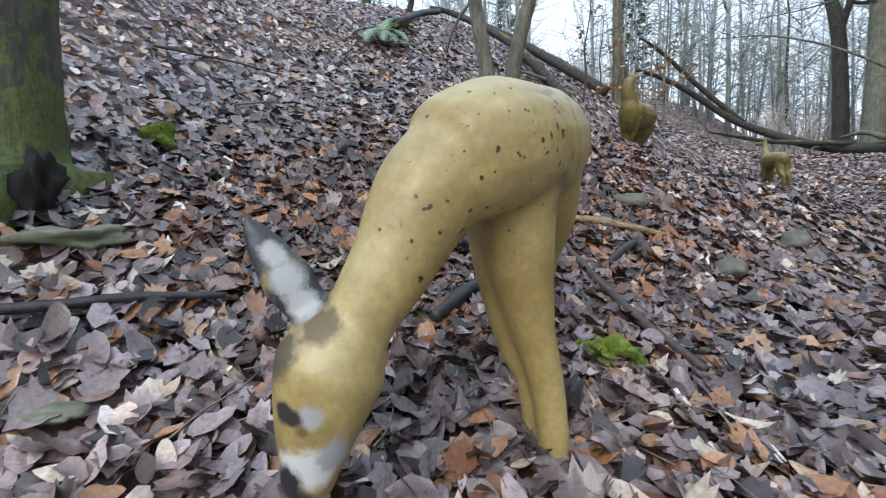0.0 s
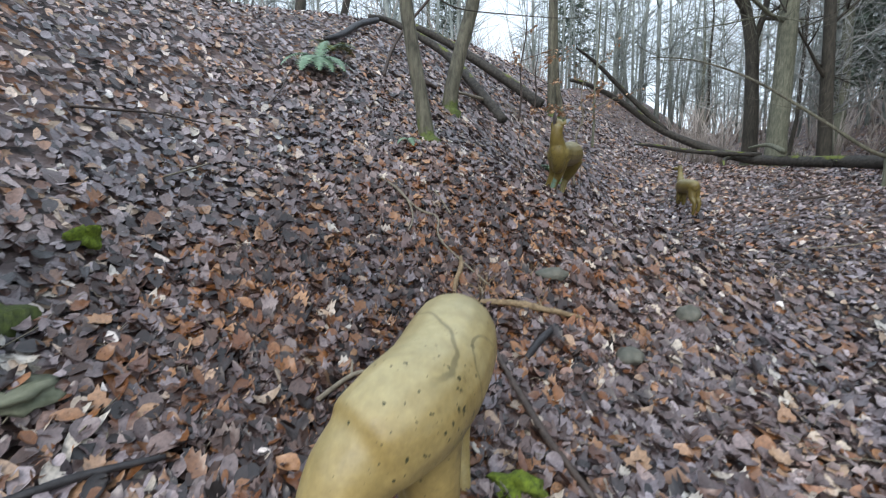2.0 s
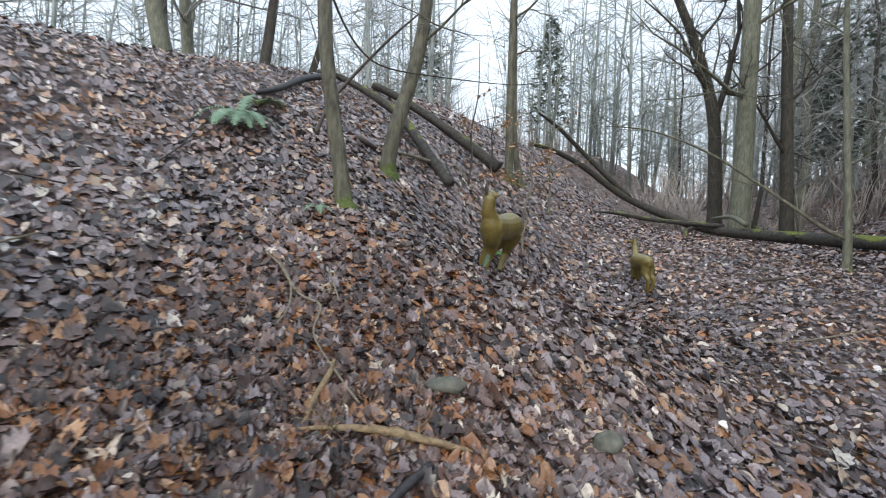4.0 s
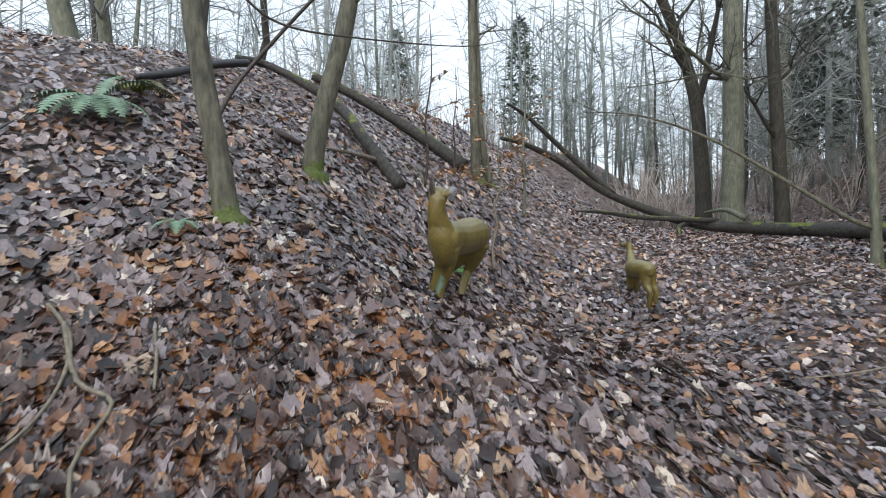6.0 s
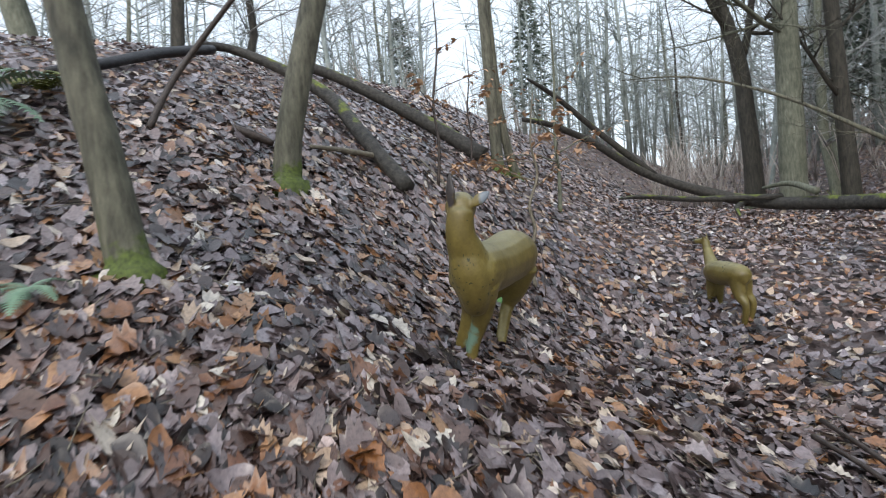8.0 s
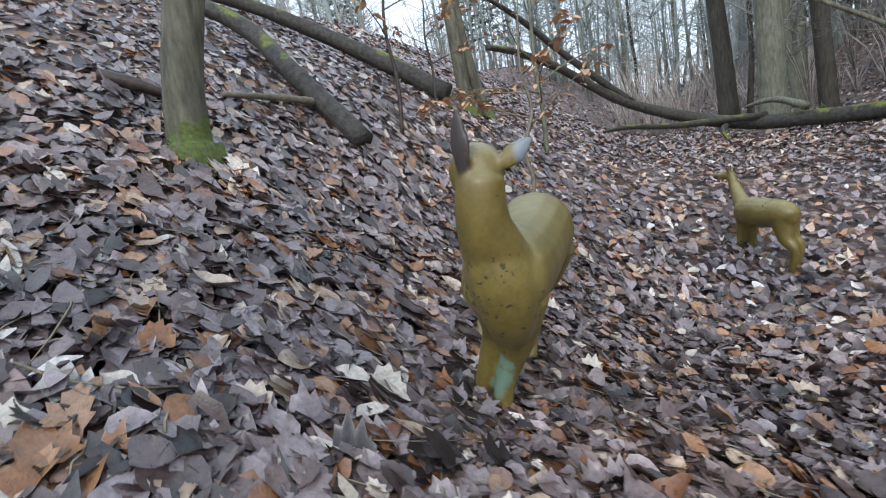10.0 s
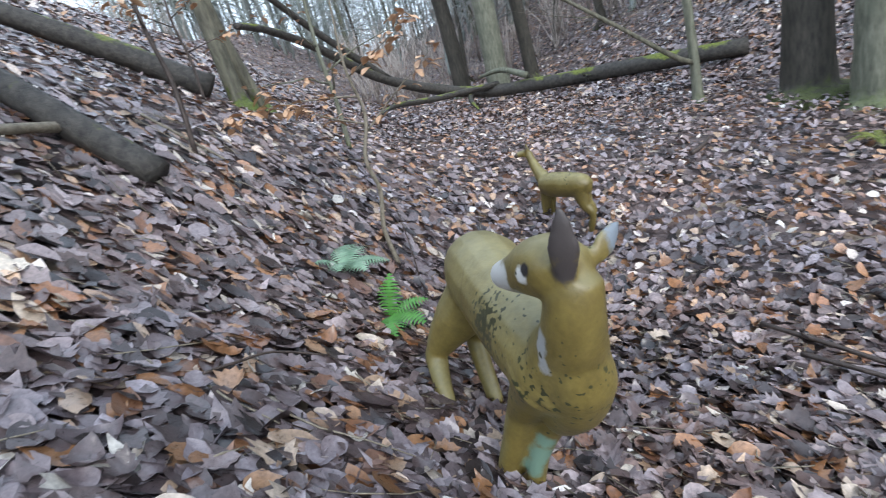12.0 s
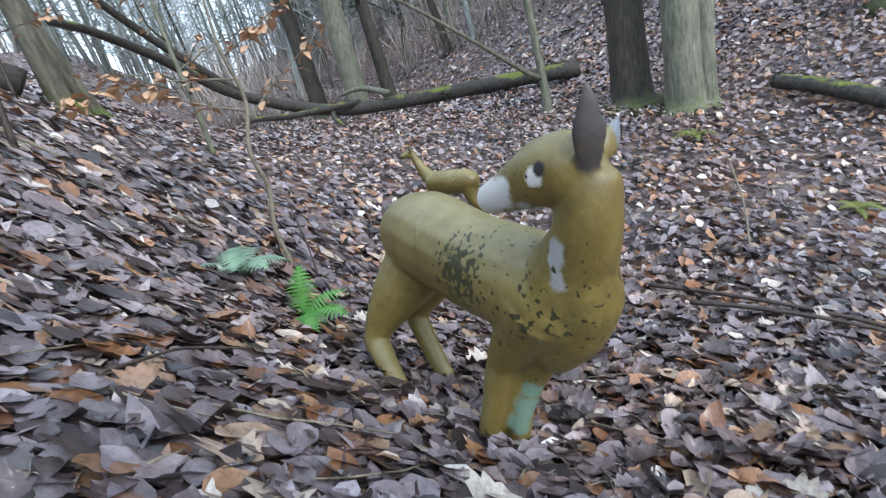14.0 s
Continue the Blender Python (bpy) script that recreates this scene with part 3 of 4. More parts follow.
# ---- fallen trunks, limbs and sticks ----
def lying(name, points, radii, mat, label, category, sides=10, wobble=0.05, seed=0, twigs=0, steps=5, group=""):
    base = Vector(points[0])
    foot = new(name)
    foot.location = base
    bm = bmesh.new()
    pts, rad = spline([Vector(p) - base for p in points], radii, steps)
    tube(bm, pts, rad, sides, wobble, seed)
    part("stem", bm, mat, foot)
    rng = random.Random(seed)
    for _ in range(twigs):
        k = rng.randrange(1, len(pts) - 1)
        bm = bmesh.new()
        grow(bm, pts[k], (rng.gauss(0, 1), rng.gauss(0, 1), rng.uniform(-0.3, 0.6)), rng.uniform(0.3, 0.9), rad[k] * 0.3, 1, rng)
        part("branch", bm, mat, foot)
    tagged(foot, label, category, group)
    return foot


lying("fallen_log", [on(0.718, 11.43, 0.15), on(1.35, 11.47, 0.16), on(2.11, 11.34, 0.16), on(2.86, 11, 0.15), on(3.58, 10.62, 0.1)],
      [0.08, 0.09, 0.105, 0.12, 0.14], M_LOG, "fallen mossy trunk lying down the bank against a tree", "log", 12, 0.06, 21)
log = lying("fallen_tree", [on(11.4, 7.3, 0.12), on(11, 9.203, 0.17), on(10.6, 11.11, 0.18), on(10, 12.47, 0.3), on(8.22, 13.12, 0.75), on(6.66, 12.99, 1.1), on(5.52, 12.47, 1.1), on(4.77, 11.92, 1.0)],
            [0.15, 0.15, 0.145, 0.13, 0.1, 0.08, 0.06, 0.045], M_LOG, "long fallen tree with dark mossy bark across the gully", "fallen tree", 12, 0.06, 22, 4)
o = Vector(log.location)
bm = bmesh.new()
for pts, rad in (([on(10.4, 12.01, 0.35) - o, on(8.51, 12.23, 0.35) - o, on(7.16, 11.81, 0.3) - o, on(6.12, 10.99, 0.25) - o], [0.07, 0.06, 0.045, 0.02]),
                 ([on(10, 12.47, 0.3) - o, on(9.24, 11.9, 0.2) - o, on(8.87, 11.4, 0.02) - o], [0.07, 0.05, 0.02]),
                 ([on(8.22, 13.12, 0.8) - o, on(6.97, 13.2, 1.4) - o, on(5.84, 12.88, 1.75) - o, on(5.1, 12.45, 1.85) - o], [0.08, 0.07, 0.055, 0.025])):
    p2, r2 = spline(pts, rad, 5)
    tube(bm, p2, r2, 8, 0.06, 3)
part("side_limb", bm, M_LOG, log)
bm = bmesh.new()
p2, r2 = spline([on(10.5, 12.59, 0.55) - o, on(10.6, 11.99, 0.62) - o, on(10.4, 11.2, 0.42) - o], [0.03, 0.06, 0.075], 4)
tube(bm, p2, r2, 9, 0.05, 4)
part("broken_stub", bm, M_BEECH, log, "pale broken branch stub")

lying("fallen_limb", [on(2.11, 8.23, 0.05), on(1.68, 8.739, 0.12), on(1.31, 9.42, 0.16), on(0.736, 9.711, 0.2), on(0.0993, 9.886, 0.2), on(-0.29, 9.597, 0.18)],
      [0.1, 0.09, 0.085, 0.075, 0.06, 0.045], M_LOG, "thick dark bare limb lying down the bank", "fallen limb", 10, 0.05, 23)
lying("fallen_limb", [on(-0.143, 9.693, 0.15), on(-0.473, 8.91, 0.1), on(-0.71, 8.033, 0.08), on(-0.928, 7.634, 0.05)], [0.06, 0.06, 0.05, 0.035], M_BLACK,
      "dark wet limb lying along the crest of the bank", "fallen limb", 9, 0.06, 24)
lying("broken_branch", [on(1.94, 8.605, 0.06), on(1.54, 8.3, 0.08), on(1.15, 8.035, 0.05)], [0.035, 0.03, 0.02], M_PALE, "pale broken branch on the bank", "branch", 7, 0.05, 25)
lying("leaning_branch", [on(-0.018, 7.257, 0.0), Vector((0.1, 7.45, 3.5)), Vector((0.35, 7.58, 3.93)), Vector((1.0, 7.5, 4.65)), Vector((1.5, 7.4, 5.1))], [0.03, 0.027, 0.025, 0.02, 0.01], M_STICK, "dark thin branch leaning over the bank", "branch", 7, 0.05, 26)
lying("fallen_limb", [on(0.509, 7.682, 0.06), on(0.675, 7.708, 0.06), on(0.851, 7.744, 0.05)], [0.04, 0.045, 0.03], M_STICK, "short dark limb behind the leaning tree", "fallen limb", 8, 0.05, 27)
lying("weathered_stick", [on(0.45, 2.88, 0.03), on(0.72, 2.92, 0.035), on(1, 2.91, 0.05), on(1.22, 2.88, 0.05), on(1.45, 2.87, 0.03)], [0.008, 0.018, 0.027, 0.026, 0.008], M_YELLOW,
      "weathered yellow split branch lying on leaves", "branch", 10, 0.32, 28, 2)
lying("weathered_stick", [on(0.6, 3.4, 0.03), on(0.58, 3.25, 0.05), on(0.52, 3.1, 0.04), on(0.47, 2.9, 0.02)], [0.012, 0.022, 0.02, 0.01], M_YELLOW, "short curved yellow stick among leaves", "branch", 8, 0.12, 29)
lying("dark_branch", [on(0.655, 2.55, 0.03), on(0.74, 2.17, 0.03), on(0.81, 1.83, 0.03), on(0.92, 1.47, 0.02)], [0.016, 0.022, 0.024, 0.018], M_STICK, "dark wet branch lying on leaves", "branch", 8, 0.08, 30)
lying("black_branch", [on(-0.11, 1.62, 0.03), on(0, 1.8, 0.045), on(0.11, 2, 0.03)], [0.026, 0.034, 0.028], M_BLACK, "rotten black piece of branch", "branch", 9, 0.08, 31)
lying("black_branch", [on(0.88, 2.43, 0.025), on(1.03, 2.6, 0.035), on(1.19, 2.75, 0.03)], [0.02, 0.03, 0.028], M_BLACK, "rotten black piece of branch", "branch", 9, 0.08, 32)
lying("black_branch", [on(-1.5, 1.17, 0.03), on(-1.36, 1.26, 0.035), on(-1.16, 1.41, 0.035), on(-0.92, 1.55, 0.02)], [0.018, 0.02, 0.018, 0.012], M_BLACK, "long thin black branch among leaves", "branch", 8, 0.08, 33)
lying("forked_branch", [on(-0.36, 1.93, 0.03), on(-0.2, 2.1, 0.05), on(-0.08, 2.15, 0.05), on(0.08, 2.17, 0.03)], [0.014, 0.013, 0.011, 0.008], M_PALE, "forked pale bare branch lying on leaves", "branch", 8, 0.08, 34)
lying("forked_branch", [on(-0.2, 2.1, 0.05), on(-0.2, 2.2, 0.06)], [0.009, 0.004], M_PALE, "short pale side shoot among leaves", "branch", 6, 0.08, 35)
TWIGS = [
    (((0.0724, 4.267), (0.279, 3.955), (0.456, 3.86), (0.441, 3.584), (0.626, 3.29), (0.78, 3.087)), 0.012, M_PALE, "crooked pale twig on the bank"),
    (((-2.5, 3.828), (-2.3, 4.081), (-2.04, 4.366), (-1.69, 4.541)), 0.013, M_STICK, "long wavy twig on the bank"),
    (((-1.31, 5.345), (-1.25, 5.736), (-1.24, 6.128)), 0.011, M_STICK, "straight twig on the bank"),
    (((-1.7, 3.527), (-1.6, 3.731), (-1.5, 3.936)), 0.009, M_PALE, "short pale twig on the bank"),
    (((-0.0523, 4.375), (0.137, 4.189), (0.221, 3.968), (0.228, 3.773), (0.18, 3.615)), 0.011, M_PALE, "winding pale twig on the bank"),
    (((0.467, 4.276), (0.533, 4.118), (0.587, 3.939)), 0.01, M_PALE, "short pale twig among leaves"),
    (((4.34, 5.615), (4.12, 5.094), (3.88, 4.528), (3.68, 4.042)), 0.016, M_STICK, "dark straight branch on the gully floor"),
    (((6.8, 6.785), (7.05, 6.742), (7.29, 6.755)), 0.03, M_STICK, "dark branch on the gully floor"),
    (((4, 5.35), (3.92, 5.039), (3.84, 4.725), (3.77, 4.463)), 0.016, M_STICK, "dark branch on the gully floor"),
    (((6.8, 4.997), (6.17, 4.949), (5.67, 4.938), (5.09, 4.957)), 0.012, M_PALE, "long pale twig on the gully floor"),
    (((1.55, 6.514), (1.67, 6.573), (1.82, 6.641), (2, 6.617)), 0.007, M_STICK, "thin forked twig on leaves"),
    (((2.38, 9.065), (2.58, 8.812), (2.69, 8.674)), 0.012, M_PALE, "pale twig on the bank"),
]
for k, (line, r, mat, label) in enumerate(TWIGS):
    n = len(line)
    lying("twig", [on(x, y, 0.03 + r) for x, y in line], [r * (1 - 0.5 * i / n) for i in range(n)], mat, label, "twig", 6, 0.08, 40 + k, 0, 4, "twigs on the forest floor")
lying("mossy_log", [on(9.24, 4.337, 0.1), on(8.84, 3.883, 0.12), on(8.25, 3.315, 0.12), on(7.56, 2.657, 0.1)], [0.09, 0.1, 0.1, 0.09], M_LOG, "mossy log lying on the far side of the gully", "log", 10, 0.06, 55)


def twig_litter():
    """Countless bits of thin twig and leaf stalk lying on the leaves."""
    rng = random.Random(17)
    bm = bmesh.new()
    for _ in range(1100):
        t = rng.random()
        x, y = 0.3 + 3.0 * t + rng.gauss(0, 1.9), 0.8 + 7.0 * t + rng.gauss(0, 1.8)
        a, l, r = rng.uniform(0, 6.28), rng.choice((0.08, 0.12, 0.16, 0.25, 0.4)), rng.uniform(0.0018, 0.0045)
        pts, h = [], rng.uniform(0.025, 0.05)
        for k in range(4):
            a += rng.gauss(0, 0.22)
            pts.append((x, y, gz(x, y) + h + rng.uniform(0, 0.012)))
            x, y = x + math.cos(a) * l / 3, y + math.sin(a) * l / 3
        tube(bm, pts, [r, r * 0.9, r * 0.8, r * 0.5], 4)
    tagged(part("twig_litter", bm, M_PALE, None), "thin broken twigs and stalks strewn over the leaves", "twigs", kind="stuff")


twig_litter()


# ---- stones and moss ----
def lump(name, place, size, mat, label, category, seed, parent=None, rough=0.25):
    bm = bmesh.new()
    bmesh.ops.create_icosphere(bm, subdivisions=3, radius=1)
    o = Vector((seed * 3.1, seed * 1.7, 0))
    for v in bm.verts:
        n = noise.noise(v.co * 1.3 + o) * rough * 1.6 + noise.noise(v.co * 4 + o) * rough * 0.5
        v.co = Vector((v.co.x * size[0], v.co.y * size[1], v.co.z * size[2])) * (1 + n)
    ob = part(name, bm, mat, parent)
    ob.location = place
    tagged(ob, label, category)
    return ob


lump("stone", on(1.35, 3.33, 0.02), (0.14, 0.08, 0.06), M_STONE, "dark mossy stone among leaves", "stone", 1)
lump("stone", on(2.39, 3.04, 0.03), (0.1, 0.08, 0.07), M_STONE, "grey-green stone among leaves", "stone", 2)
lump("stone", on(1.63, 2.52, 0.03), (0.1, 0.08, 0.06), M_STONE, "grey-brown stone among leaves", "stone", 3)
lump("stone", on(-1.63, 1.7, -0.045), (0.2, 0.17, 0.06), M_SMOSS, "flat mossy stone at the foot of the bank", "stone", 4, None, 0.5)
lump("moss_patch", on(0.594, 1.53, 0.015), (0.095, 0.075, 0.045), M_MOSS, "bright green moss cushion", "moss", 5, None, 0.75)
lump("moss_patch", on(-1.8, 2.68, 0.02), (0.07, 0.06, 0.07), M_MOSS, "small green moss cushion on the bank", "moss", 6, None, 0.7)
lump("moss_patch", on(-1.115, 0.93, 0.0), (0.09, 0.05, 0.02), M_SMOSS, "thin moss patch between leaves", "moss", 7, None, 0.4)


# ---- ferns and seedlings ----
def frond(bm, start, way, length, rng, leaflets=19, width=0.22):
    p, d = Vector(start), Vector(way).normalized()
    step = length / leaflets
    side = d.cross(Vector((0, 0, 1))).normalized()
    for k in range(leaflets):
        q = p + d * step
        d = (d + Vector((0, 0, -0.085))).normalized()
        s = math.sin(math.pi * (0.12 + 0.86 * (k + 1) / (leaflets + 1)))
        w = width * length * s * 1.1
        up = side.cross(d).normalized()
        a = bm.verts.new(p + up * 0.002)
        b = bm.verts.new(q + up * 0.002)
        for sg in (-1, 1):
            tip = p + side * sg * w + d * step * 0.9 - Vector((0, 0, w * rng.uniform(0.05, 0.35)))
            m1 = p + side * sg * w * 0.55 + d * step * 0.85
            m0 = p + side * sg * w * 0.55 + d * step * 0.3
            vs = [a, bm.verts.new(m0), bm.verts.new(tip), bm.verts.new(m1), b]
            bm.faces.new(vs if sg < 0 else vs[::-1])
        p = q


def fern(place, size, mat, label, seed, fronds=7, lean=(0, 0), rise=0.6, width=0.22, leaflets=19):
    rng = random.Random(seed)
    foot = new("fern")
    foot.location = place
    for k in range(fronds):
        a = 2 * math.pi * k / fronds + rng.uniform(-0.3, 0.3)
        bm = bmesh.new()
        frond(bm, (0, 0, 0), (math.cos(a) + lean[0], math.sin(a) + lean[1], rise * rng.uniform(0.7, 1.3)), size * rng.uniform(0.75, 1.1), rng, leaflets, width)
        part("frond", bm, mat, foot)
    tagged(foot, label, "fern", "ferns")
    return foot


fern(on(-0.934, 6.774, 0.06), 0.66, M_FERN, "blue-green fern growing on the bank", 1, 10, (0.1, -0.9), 0.45)
fern(on(-0.79, 7.284, 0.05), 0.48, M_FERN_OLD, "yellowing fern on the bank", 2, 7, (0.2, -0.2), 0.8)
fern(on(0.264, 5.257, 0.05), 0.22, M_FERN, "small fern below the leaning tree", 3, 5, (0, -0.4), 0.5)
fern(on(2.76, 7.6, 0.04), 0.36, M_FERN, "pale green fern beside a sapling", 4, 7, (0.4, -0.4), 0.75, 0.34, 15)
fern(on(2.64, 7.06, 0.04), 0.24, M_FERN_BRIGHT, "fresh green fern behind the deer statue", 5, 4, (0.1, -0.9), 0.9, 0.36, 13)
fern(on(7.64, 5.316, 0.02), 0.3, M_FERN_OLD, "small green plant on the gully floor", 6, 6, (0, 0), 0.8)
fern(on(6.02, 4.105, 0.02), 0.24, M_FERN_OLD, "small green plant on the gully floor", 7, 6, (0, 0), 0.8)


def sapling(place, path, radii, mat, label, leaf_count, seed, twig_ways=()):
    """A thin sapling with a few twigs that still hold dry leaves."""
    rng = random.Random(seed)
    foot = new("sapling")
    foot.location = place
    bm = bmesh.new()
    pts, rad = spline(path, radii, 5)
    tube(bm, pts, rad, 6, 0.08, seed)
    part("stem", bm, mat, foot)
    hold = []
    for share, way, length in twig_ways:
        k = int(share * (len(pts) - 1))
        bm = bmesh.new()
        line, p, d = [pts[k]], pts[k], Vector(way).normalized()
        for _ in range(7):
            d = (d + Vector((rng.gauss(0, 0.15), rng.gauss(0, 0.15), rng.gauss(0, 0.08)))).normalized()
            p = p + d * length / 7
            line.append(p)
        tube(bm, line, [max(0.55 * rad[k] * (1 - i / 8), 0.0015) for i in range(8)], 5)
        part("twig", bm, mat, foot)
        hold += line[2:]
    for _ in range(leaf_count):
        c = rng.choice(hold) + Vector((rng.gauss(0, 0.03), rng.gauss(0, 0.03), rng.gauss(-0.02, 0.02)))
        bm = bmesh.new()
        a, t = rng.uniform(0, 6.28), rng.uniform(-0.8, 0.3)
        f = Vector((math.cos(a), math.sin(a), t)).normalized()
        s = f.cross(Vector((rng.gauss(0, 0.3), rng.gauss(0, 0.3), 1))).normalized()
        n, ln = s.cross(f), rng.uniform(0.06, 0.105)
        rows = []
        for i, w in enumerate((0.0, 0.2, 0.3, 0.22, 0.0)):
            m = c + f * ln * i / 4 + n * ln * 0.1 * math.sin(i)
            rows.append((m - s * ln * w + n * ln * 0.08, m, m + s * ln * w + n * ln * 0.08))
        vs = [[bm.verts.new(q) for q in r] for r in rows]
        for r0, r1 in zip(vs, vs[1:]):
            bm.faces.new((r0[0], r0[1], r1[1], r1[0]))
            bm.faces.new((r0[1], r0[2], r1[2], r1[1]))
        part("leaf", bm, M_DRY, foot)
    tagged(foot, label, "sapling", "saplings")
    return foot


sapling(on(3.32, 7.798, -0.02), [(0, 0, 0), (-0.02, 0.02, 0.3), (0.04, 0, 0.6), (0.0, 0, 0.85), (0.1, -0.02, 1.15), (0.05, -0.02, 1.5), (0.12, 0, 2.0)], [0.021, 0.019, 0.018, 0.016, 0.014, 0.01, 0.005], M_PALE,
        "crooked thin sapling with a few dry brown leaves", 130, 1, [(0.62, (0.6, -0.5, 0.6), 0.8), (0.66, (-0.5, 0.6, 0.35), 0.9), (0.75, (-0.6, 0.2, 0.15), 0.9), (0.8, (0.4, -0.5, 0.2), 0.7)])
sapling(on(3.37, 7.658, -0.02), [(0, 0, 0), (0.0, 0, 0.3), (-0.02, 0.01, 0.62)], [0.006, 0.005, 0.003], M_STICK, "dark bare dead shoot", 0, 2)
sapling(on(4.39, 9.56, -0.02), [(0, 0, 0), (0.02, 0, 0.5), (0.0, 0, 1.1), (0.05, 0, 2.0), (0.05, 0, 3.2)], [0.03, 0.026, 0.022, 0.016, 0.006], M_BEECH,
        "thin straight sapling with dry leaves", 60, 3, [(0.5, (-0.6, -0.5, 0.3), 1.1), (0.42, (0.6, -0.3, 0.35), 1.0), (0.35, (-0.7, -0.3, 0.2), 1.2), (0.65, (0.5, 0.4, 0.5), 1.0), (0.3, (-0.3, -0.8, 0.3), 0.9)])
sapling(on(3.29, 10.19, -0.02), [(0, 0, 0), (0.03, 0, 0.4), (0.0, 0, 0.8), (0.06, 0, 1.3), (0.05, 0, 1.9)], [0.016, 0.014, 0.012, 0.008, 0.004], M_STICK,
        "small beech sapling holding orange dry leaves", 90, 6, [(0.3, (0.7, -0.4, 0.25), 0.8), (0.36, (-0.7, -0.4, 0.3), 0.9), (0.5, (0.3, -0.6, 0.2), 0.7), (0.45, (-0.5, 0.3, 0.3), 0.7), (0.6, (0.6, 0.1, 0.3), 0.7)])
sapling(on(2.53, 8.748, -0.02), [(0, 0, 0), (0.05, 0, 0.5), (0.02, 0, 1.0), (0.12, 0, 1.7), (0.1, 0, 2.6)], [0.02, 0.018, 0.015, 0.011, 0.004], M_STICK,
        "thin dark sapling on the bank", 40, 4, [(0.55, (0.7, -0.4, 0.25), 0.9), (0.45, (-0.4, -0.6, 0.3), 0.8), (0.7, (0.3, 0.5, 0.4), 0.9)])


# ---- deer statues ----
def statue(name, place, tubes, mat, label, voxel=0.009, tilt=(0, 0, 0), size=1.0):
    """One closed body from swept tubes, fused and smoothed."""
    bm = bmesh.new()
    for pts, rad, flat in tubes:
        p2, r2 = spline([Vector(p) for p in pts], rad, 6)
        rings = tube(bm, p2, r2, 16)
        for end, k in ((rings[0], 0), (rings[-1], -1)):
            c = sum((v.co for v in end), Vector()) / len(end)
            out = (c - p2[1 if k == 0 else -2]).normalized()
            tip = bm.verts.new(c + out * r2[k] * 0.75)
            bm.faces.remove(next(f for f in end[0].link_faces if len(f.verts) == 16))
            for j in range(16):
                a, b = end[j], end[(j + 1) % 16]
                bm.faces.new((b, a, tip) if k == 0 else (a, b, tip))
        if flat:
            axis, factor, centre = Vector(flat[0]).normalized(), flat[1], Vector(flat[2])
            done = {v for r in rings for v in r}
            for v in done:
                d = (v.co - centre).dot(axis)
                v.co -= axis * d * (1 - factor)
    bmesh.ops.recalc_face_normals(bm, faces=bm.faces)
    ob = part(name, bm, mat, None)
    ob.location, ob.rotation_euler, ob.scale = place, [radians(a) for a in tilt], (size, size, size)
    r = ob.modifiers.new("fuse", "REMESH")
    r.mode, r.voxel_size, r.use_smooth_shade = "VOXEL", voxel, True
    s = ob.modifiers.new("soften", "SMOOTH")
    s.factor, s.iterations = 0.5, 20
    tagged(ob, label, "deer statue", "deer statues")
    return ob


# grazing deer; its origin is on the ground between the feet
D1 = Vector((0.36, 1.3, -0.125))


def rel(points, origin):
    return [tuple(Vector(p) - origin) for p in points]


def ear(base, tip, width, face, origin):
    b, t = Vector(base) - origin, Vector(tip) - origin
    m = b + (t - b) * 0.45
    return ([tuple(b), tuple(b + (t - b) * 0.2), tuple(m), tuple(b + (t - b) * 0.8), tuple(t)], [width * 0.45, width * 0.8, width, width * 0.62, width * 0.15], (face, 0.36, tuple(m)))


WHITE, NOSE, GREYW = (0.55, 0.55, 0.52), (0.02, 0.02, 0.022), (0.33, 0.34, 0.33)
def at1(x, y, z):
    return tuple(Vector((x, y, z)) - D1)


mat1 = statue_material("grazing_deer_paint", [
    (at1(-0.235, 0.80, 0.17), 0.06, (0.09, 0.075, 0.045)), (at1(-0.26, 0.86, 0.12), 0.07, (0.07, 0.062, 0.045)), (at1(-0.16, 0.80, 0.225), 0.05, (0.12, 0.09, 0.04)),
    (at1(-0.16, 0.775, -0.045), 0.055, WHITE), (at1(-0.20, 0.785, -0.04), 0.045, WHITE), (at1(-0.13, 0.79, -0.02), 0.04, GREYW), (at1(-0.225, 0.78, -0.08), 0.05, NOSE), (at1(-0.19, 0.77, -0.13), 0.05, NOSE),
    (at1(-0.165, 0.75, 0.065), 0.03, GREYW), (at1(-0.185, 0.75, 0.035), 0.02, (0.12, 0.085, 0.035)), (at1(-0.20, 0.755, 0.062), 0.024, (0.03, 0.027, 0.025)), (at1(-0.22, 0.77, 0.068), 0.026, (0.03, 0.027, 0.025)),
    (at1(-0.10, 0.76, 0.0), 0.04, GREYW),
    (at1(-0.30, 0.87, 0.39), 0.115, (0.022, 0.028, 0.034)), (at1(-0.22, 0.87, 0.28), 0.085, (0.022, 0.028, 0.034)),
    (at1(-0.235, 0.84, 0.31), 0.048, GREYW), (at1(-0.262, 0.84, 0.36), 0.04, GREYW), (at1(-0.205, 0.84, 0.26), 0.042, GREYW)],
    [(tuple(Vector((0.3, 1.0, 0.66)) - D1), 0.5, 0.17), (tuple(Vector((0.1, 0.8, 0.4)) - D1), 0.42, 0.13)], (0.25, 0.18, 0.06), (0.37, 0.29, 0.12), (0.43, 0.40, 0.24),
    [(tuple(Vector((0.06, 1.22, 0.58)) - D1), 0.335, tuple(Vector((0.36, 1.25, 0.68)) - D1), 0.32), (tuple(Vector((0.43, 1.22, 0.66)) - D1), 0.11, tuple(Vector((0.45, 1.2, 0.7)) - D1), 0.2)])
